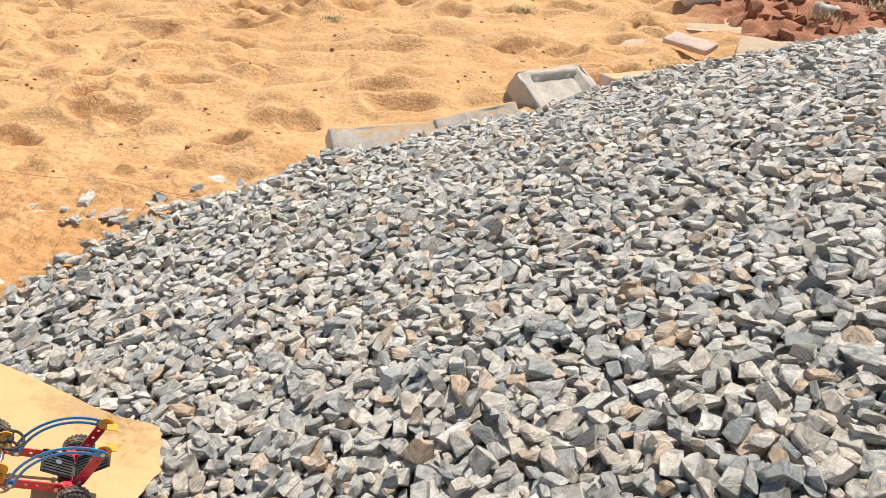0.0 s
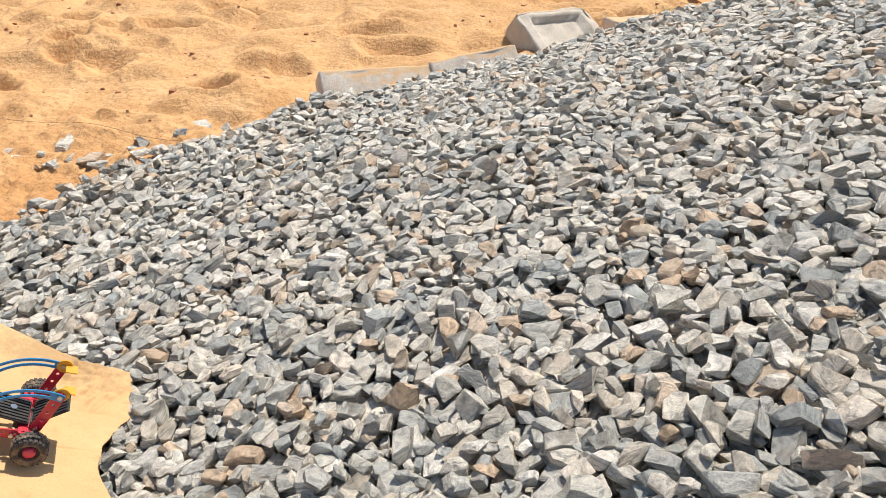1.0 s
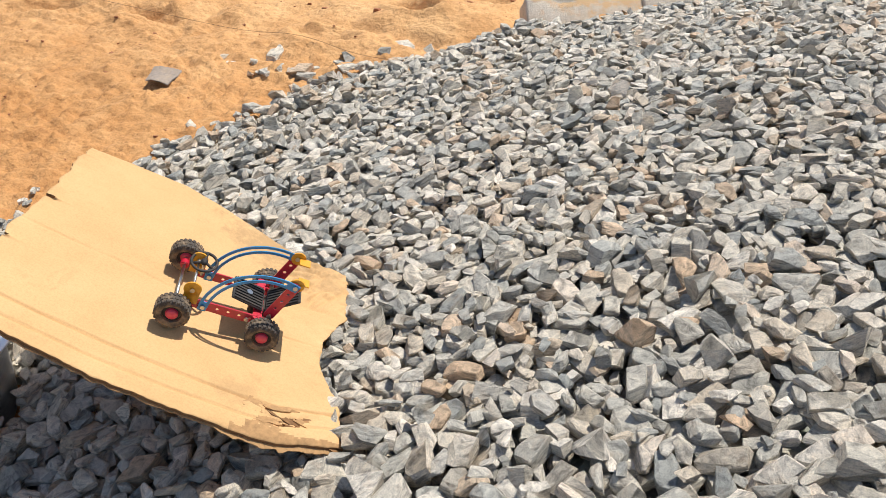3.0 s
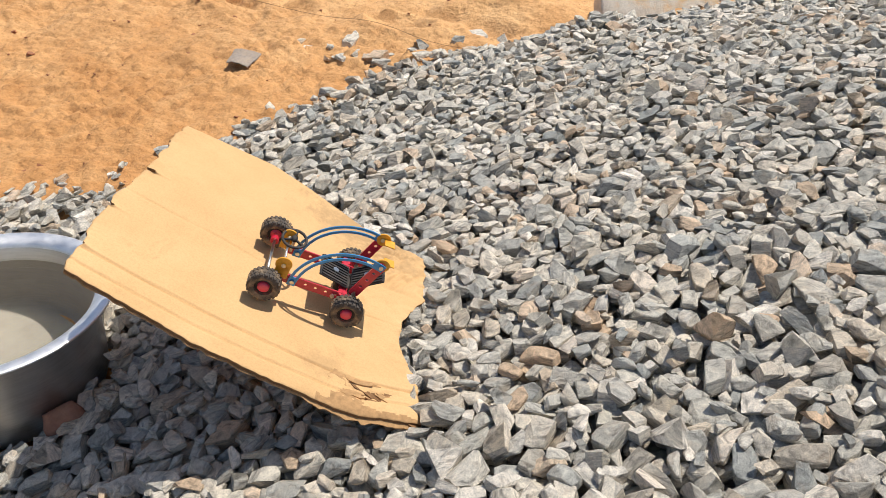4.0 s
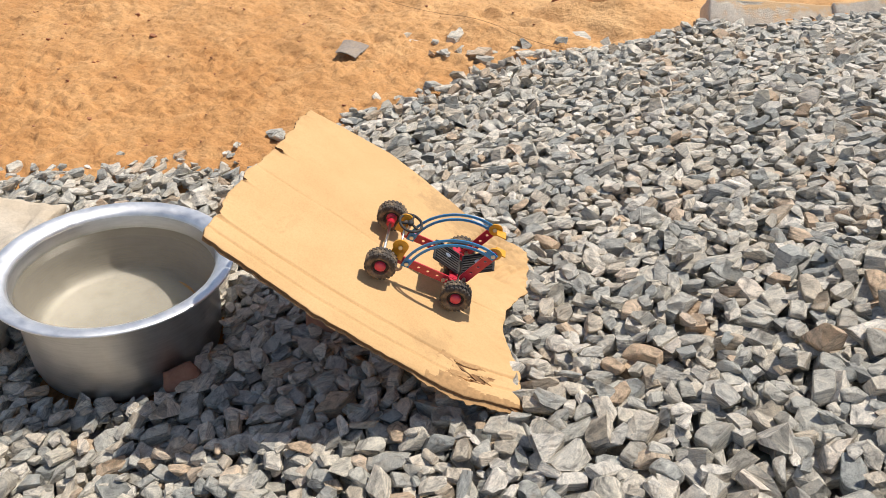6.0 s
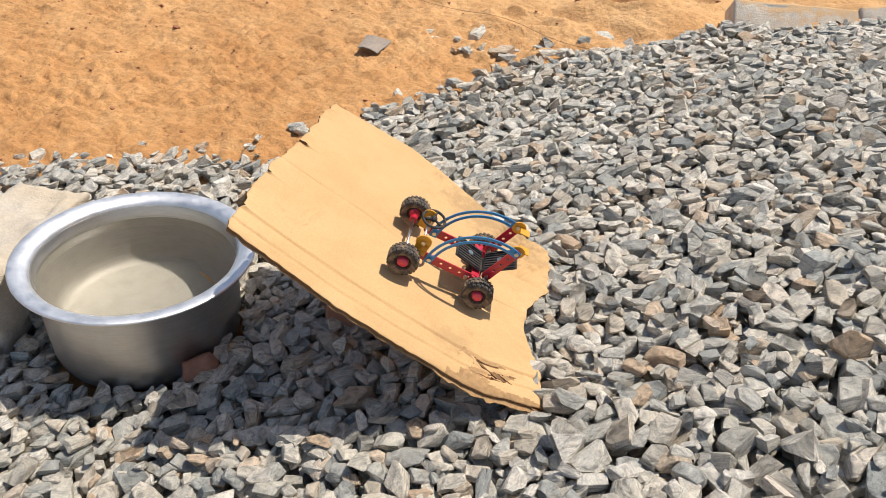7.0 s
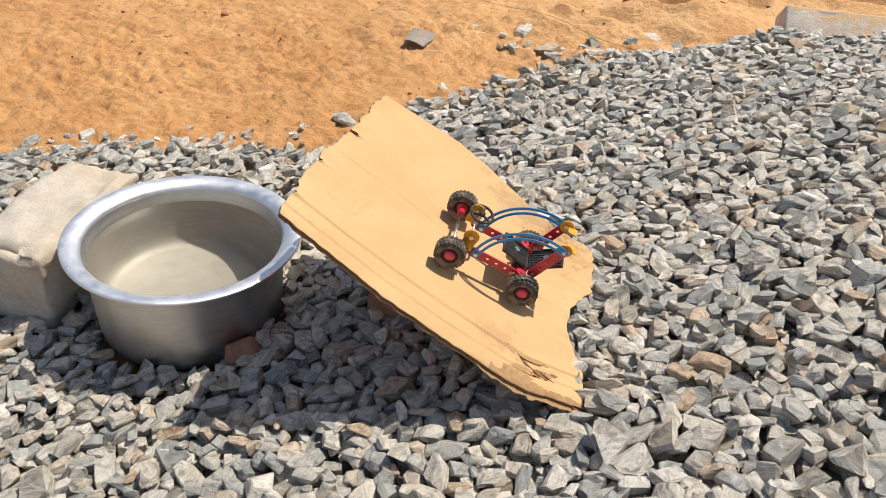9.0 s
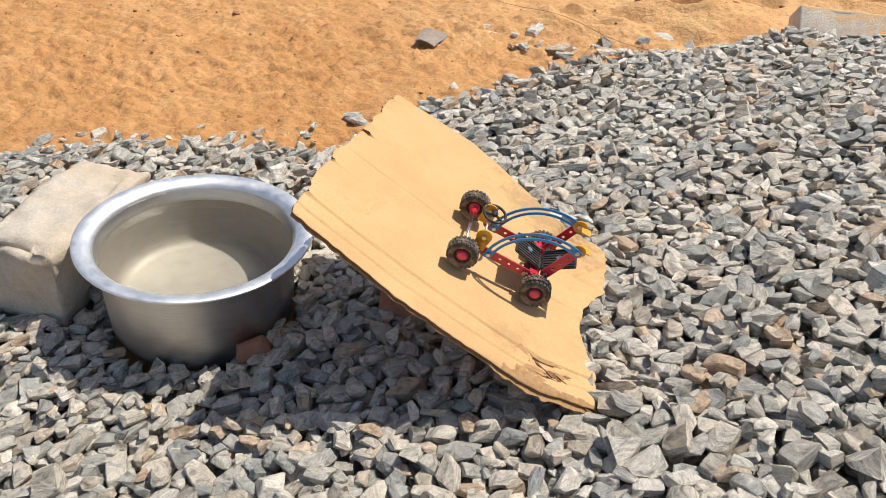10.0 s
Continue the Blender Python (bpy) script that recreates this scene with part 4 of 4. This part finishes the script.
tuft(1.38, 3.22, 0.120, 150, WEED, "patch of low green weed beside the gravel", 8)
tuft(1.60, 3.55, 0.140, 130, STRAW, "patch of dry straw on the red earth", 9)
tuft(1.95, 3.75, 0.140, 130, STRAW, "patch of dry straw on the red earth", 10)
tuft(1.40, 3.85, 0.110, 100, STRAW, "patch of dry straw on the red earth", 11)
tuft(-1.574, 1.052, 0.030, 7, CLAY, "short dark twig on the sand", 12, "twig", "twig")

# clods and rubble on the red earth
crng = np.random.default_rng(31)
V, Fc, base = [], [], 0
for _ in range(420):
    x, y = crng.uniform(1.15, 3.2), crng.uniform(3.25, 5.2)
    v, f = TEMPLATES[int(crng.integers(len(TEMPLATES)))]
    v = (v * crng.uniform(0.012, 0.05) * (1, 1, 1.3)) @ rotation(crng.uniform(0, 6.3), crng.uniform(0, 0.6), crng.uniform(0, 6.3)).T + (x, y, sand_at(x, y) + 0.004)
    V.append(v)
    Fc += [[q + base for q in face] for face in f]
    base += len(v)
clod_mesh = bpy.data.meshes.new("earth_clods")
clod_mesh.from_pydata(np.concatenate(V).tolist(), [], Fc)
clod_mesh.materials.append(CRUMB)
tagged(new("earth_clods", clod_mesh), "clods of dry red earth and rubble", "earth", kind="stuff")
for x, y, s, yaw in ((1.62, 3.62, 0.13, 10), (2.02, 3.70, 0.15, 50), (1.86, 3.42, 0.09, 80)):
    worn_block("field_rock", (s, s * 0.6, s * 0.5), CONCRETE_TAN, pose(x, y, sand_at(x, y) + 0.02, 8, 12, yaw), "pale tan rock lying on the red earth", "rock", 40 + x, None, 0.02, 0.012, 5, "rocks on the red earth")

# small pebbles and crumbs on the sand
V, Fc, base = [], [], 0
for _ in range(800):
    x = crng.uniform(-2.6, 0.9)
    y = crng.uniform(0.85, 4.2)
    if y < edge_y(x) + 0.03:
        continue
    v, f = TEMPLATES[int(crng.integers(len(TEMPLATES)))]
    v = v * crng.uniform(0.003, 0.009) * (0.4 + 1.1 * crng.random() ** 3) + (x, y, sand_at(x, y) + 0.001)
    V.append(v)
    Fc += [[q + base for q in face] for face in f]
    base += len(v)
crumb_mesh = bpy.data.meshes.new("sand_crumbs")
crumb_mesh.from_pydata(np.concatenate(V).tolist(), [], Fc)
crumb_mesh.materials.append(CRUMB)

tagged(new("sand_crumbs", crumb_mesh), "small brown crumbs and pebbles on the sand", "pebbles", kind="stuff")


# chips that rolled off the heap onto the sand
V, G, Fc, base = [], [], [], 0
for _ in range(130):
    x = crng.uniform(-1.9, 0.3)
    y = float(edge_y(x)) + abs(crng.normal(0, 0.035))
    v, f = TEMPLATES[int(crng.integers(len(TEMPLATES)))]
    own = v * crng.uniform(0.005, 0.015)
    v = own @ rotation(crng.uniform(0, 6.3), crng.uniform(0, 0.4), crng.uniform(0, 6.3)).T
    V.append(v + (x, y, sand_at(x, y) + 0.002))
    G.append(own + crng.uniform(-9, 9, 3))
    Fc += [[q + base for q in face] for face in f]
    base += len(v)
chip_mesh = bpy.data.meshes.new("gravel_chips")
chip_mesh.from_pydata(np.concatenate(V).tolist(), [], Fc)
at = chip_mesh.attributes.new("grain", "FLOAT_VECTOR", "POINT")
at.data.foreach_set("vector", np.concatenate(G).reshape(-1).astype(np.float32))
chip_mesh.materials.append(STONE)
tagged(new("gravel_chips", chip_mesh), "small grey stone chips strewn along the sand", "pebbles", kind="stuff")


# ---------------------------------------------------------------- the stones of the heap
grng = np.random.default_rng(99)
POT_C = (-1.05, 0.65)


def blocked(x, y):
    """Where other things stand in the gravel."""
    c, n = math.cos(radians(-14.7)), math.sin(radians(-14.7))
    u, v = x + 1.309, y - 0.620
    return (np.hypot(x - POT_C[0], y - POT_C[1]) < 0.140) | ((np.abs(u * c - v * n) < 0.072) & (np.abs(u * n + v * c) < 0.142))


def stone_planes(v, f):
    """Outward planes (normal, reach) of a stone."""
    p = np.array([[v[q[0]], v[q[1]], v[q[2]]] for q in f])
    n = np.cross(p[:, 1] - p[:, 0], p[:, 2] - p[:, 0])
    ln = np.linalg.norm(n, axis=1)
    n, p = n[ln > 1e-12] / ln[ln > 1e-12, None], p[ln > 1e-12]
    n *= np.sign((n * p[:, 0]).sum(1))[:, None]
    return n, (n * p[:, 0]).sum(1)


PLANES = [stone_planes(v, f) for v, f in TEMPLATES]
SLOPE = np.array(Vector((-0.25, -0.08, 1)).to_track_quat("Z", "Y").to_matrix())
# the heap as a field of heights, on which stone after stone comes to rest
CELL = 0.004
HX0, HY0 = -2.35, -0.80
hgx, hgy = np.arange(HX0, 2.20, CELL), np.arange(HY0, 3.75, CELL)
HGX, HGY = np.meshgrid(hgx, hgy)
FROM_POT = np.hypot(HGX - POT_C[0], HGY - POT_C[1])
TOP = np.maximum(gravel_height(HGX, HGY), -0.006 - 0.35 * np.maximum(0, FROM_POT - 0.17))
FIELD = TOP - 0.036 + 0.012 * (vnoise(HGX, HGY, 30, 15) - 0.5)
FIELD[FROM_POT < np.where(TOP > 0.004, 0.148, 0.134)] = 9.0


def drop(x, y, half, tilt, limit):
    """Lets one stone down on the heap; the stone if it does not stick out too far."""
    k = int(grng.integers(len(TEMPLATES)))
    v, f = TEMPLATES[k]
    r = SLOPE @ rotation(grng.uniform(0, 6.3), tilt, grng.uniform(0, 6.3))
    n, d = PLANES[k]
    n, d = n @ r.T, d * half
    ix, iy = int((x - HX0) / CELL), int((y - HY0) / CELL)
    m = min(12, int(half / CELL) + 1)
    ax = np.arange(-m, m + 1) * CELL
    gx_, gy_ = np.meshgrid(ax, ax)
    up, dn = n[:, 2] > 0.02, n[:, 2] < -0.02
    rest_ = d[:, None, None] - n[:, 0, None, None] * gx_ - n[:, 1, None, None] * gy_
    hi = (rest_[up] / n[up, 2, None, None]).min(0)
    lo = (rest_[dn] / n[dn, 2, None, None]).max(0)
    inside = hi > lo
    if inside.sum() < 3 or not (m <= ix < len(hgx) - m and m <= iy < len(hgy) - m):
        return None
    win = (slice(iy - m, iy + m + 1), slice(ix - m, ix + m + 1))
    gap = (FIELD[win] - lo)[inside]
    if gap.max() > 5:
        return None
    z = float(np.partition(gap, int(0.80 * (len(gap) - 1)))[int(0.80 * (len(gap) - 1))])
    if float(np.median((hi + z - TOP[win])[inside])) > limit:
        return None
    FIELD[win] = np.where(inside, np.maximum(FIELD[win], hi + z), FIELD[win])
    own = v * half
    return own @ r.T, f, (x, y, z), own


def scatter(step, scale, tilt, limit, rest=False):
    """Stones on a loose grid; rest: on the sides of the heap that lie behind and beside the walk."""
    px, py = [a.reshape(-1) for a in np.meshgrid(np.arange(-2.25, 2.06, step), np.arange(-0.66, 3.6, step))]
    px, py = px + grng.uniform(-0.5, 0.5, px.size) * step, py + grng.uniform(-0.5, 0.5, px.size) * step
    beside = (py < 0.08) | (px < -2.0) | (px > 0.80 + (py - 0.59) * 0.60)
    e = edge_y(px) + 0.07 * (vnoise(px, py, 12, 2) - 0.5)
    good = (beside == rest) & (py < e - 0.005) & ~blocked(px, py) & (heap_depth(px, np.minimum(py, e - 0.06)) > 0.03)
    px, py = px[good], py[good]
    order = grng.permutation(px.size)
    half = scale * np.clip(grng.lognormal(0.0, 0.30, px.size), 0.55, 1.45) * np.where(py > 1.0, 0.92, 0.98)
    lean = np.abs(grng.normal(0, tilt, px.size))
    out = [drop(float(px[q]), float(py[q]), float(half[q]), float(lean[q]), limit) for q in order]
    return [st for st in out if st]


STONES = (scatter(0.025, 0.0190, 0.30, 0.004) + scatter(0.021, 0.0190, 0.29, 0.010) + scatter(0.018, 0.0180, 0.32, 0.012) + scatter(0.021, 0.0125, 0.45, 0.006)
          + scatter(0.028, 0.0225, 0.36, 0.012, True))

single = [k for k, st in enumerate(STONES) if -0.95 < st[2][0] < -0.12 and 0.36 < st[2][1] < 0.66 and st[2][2] > ground_at(st[2][0], st[2][1]) - 0.012]
single = set(single[:300])
V, G, Fc, base = [], [], [], 0
for k, (v, f, p, own) in enumerate(STONES):
    off = grng.uniform(-9, 9, 3)
    if k in single:
        ob = new("stone", stone_mesh("stone", v, f, own - v + off))
        ob.location = p
        ob.parent = gravel_bed
        continue
    V.append(v + p)
    G.append(own + off)
    Fc += [[q + base for q in face] for face in f]
    base += len(v)
heap_mesh = bpy.data.meshes.new("heap_stones")
heap_mesh.from_pydata(np.concatenate(V), [], Fc)
at = heap_mesh.attributes.new("grain", "FLOAT_VECTOR", "POINT")
at.data.foreach_set("vector", np.concatenate(G).reshape(-1).astype(np.float32))
heap_mesh.materials.append(STONE)
heap = tagged(new("heap_stones", heap_mesh), "grey crushed stones of the heap", kind="stuff")
heap.parent = gravel_bed
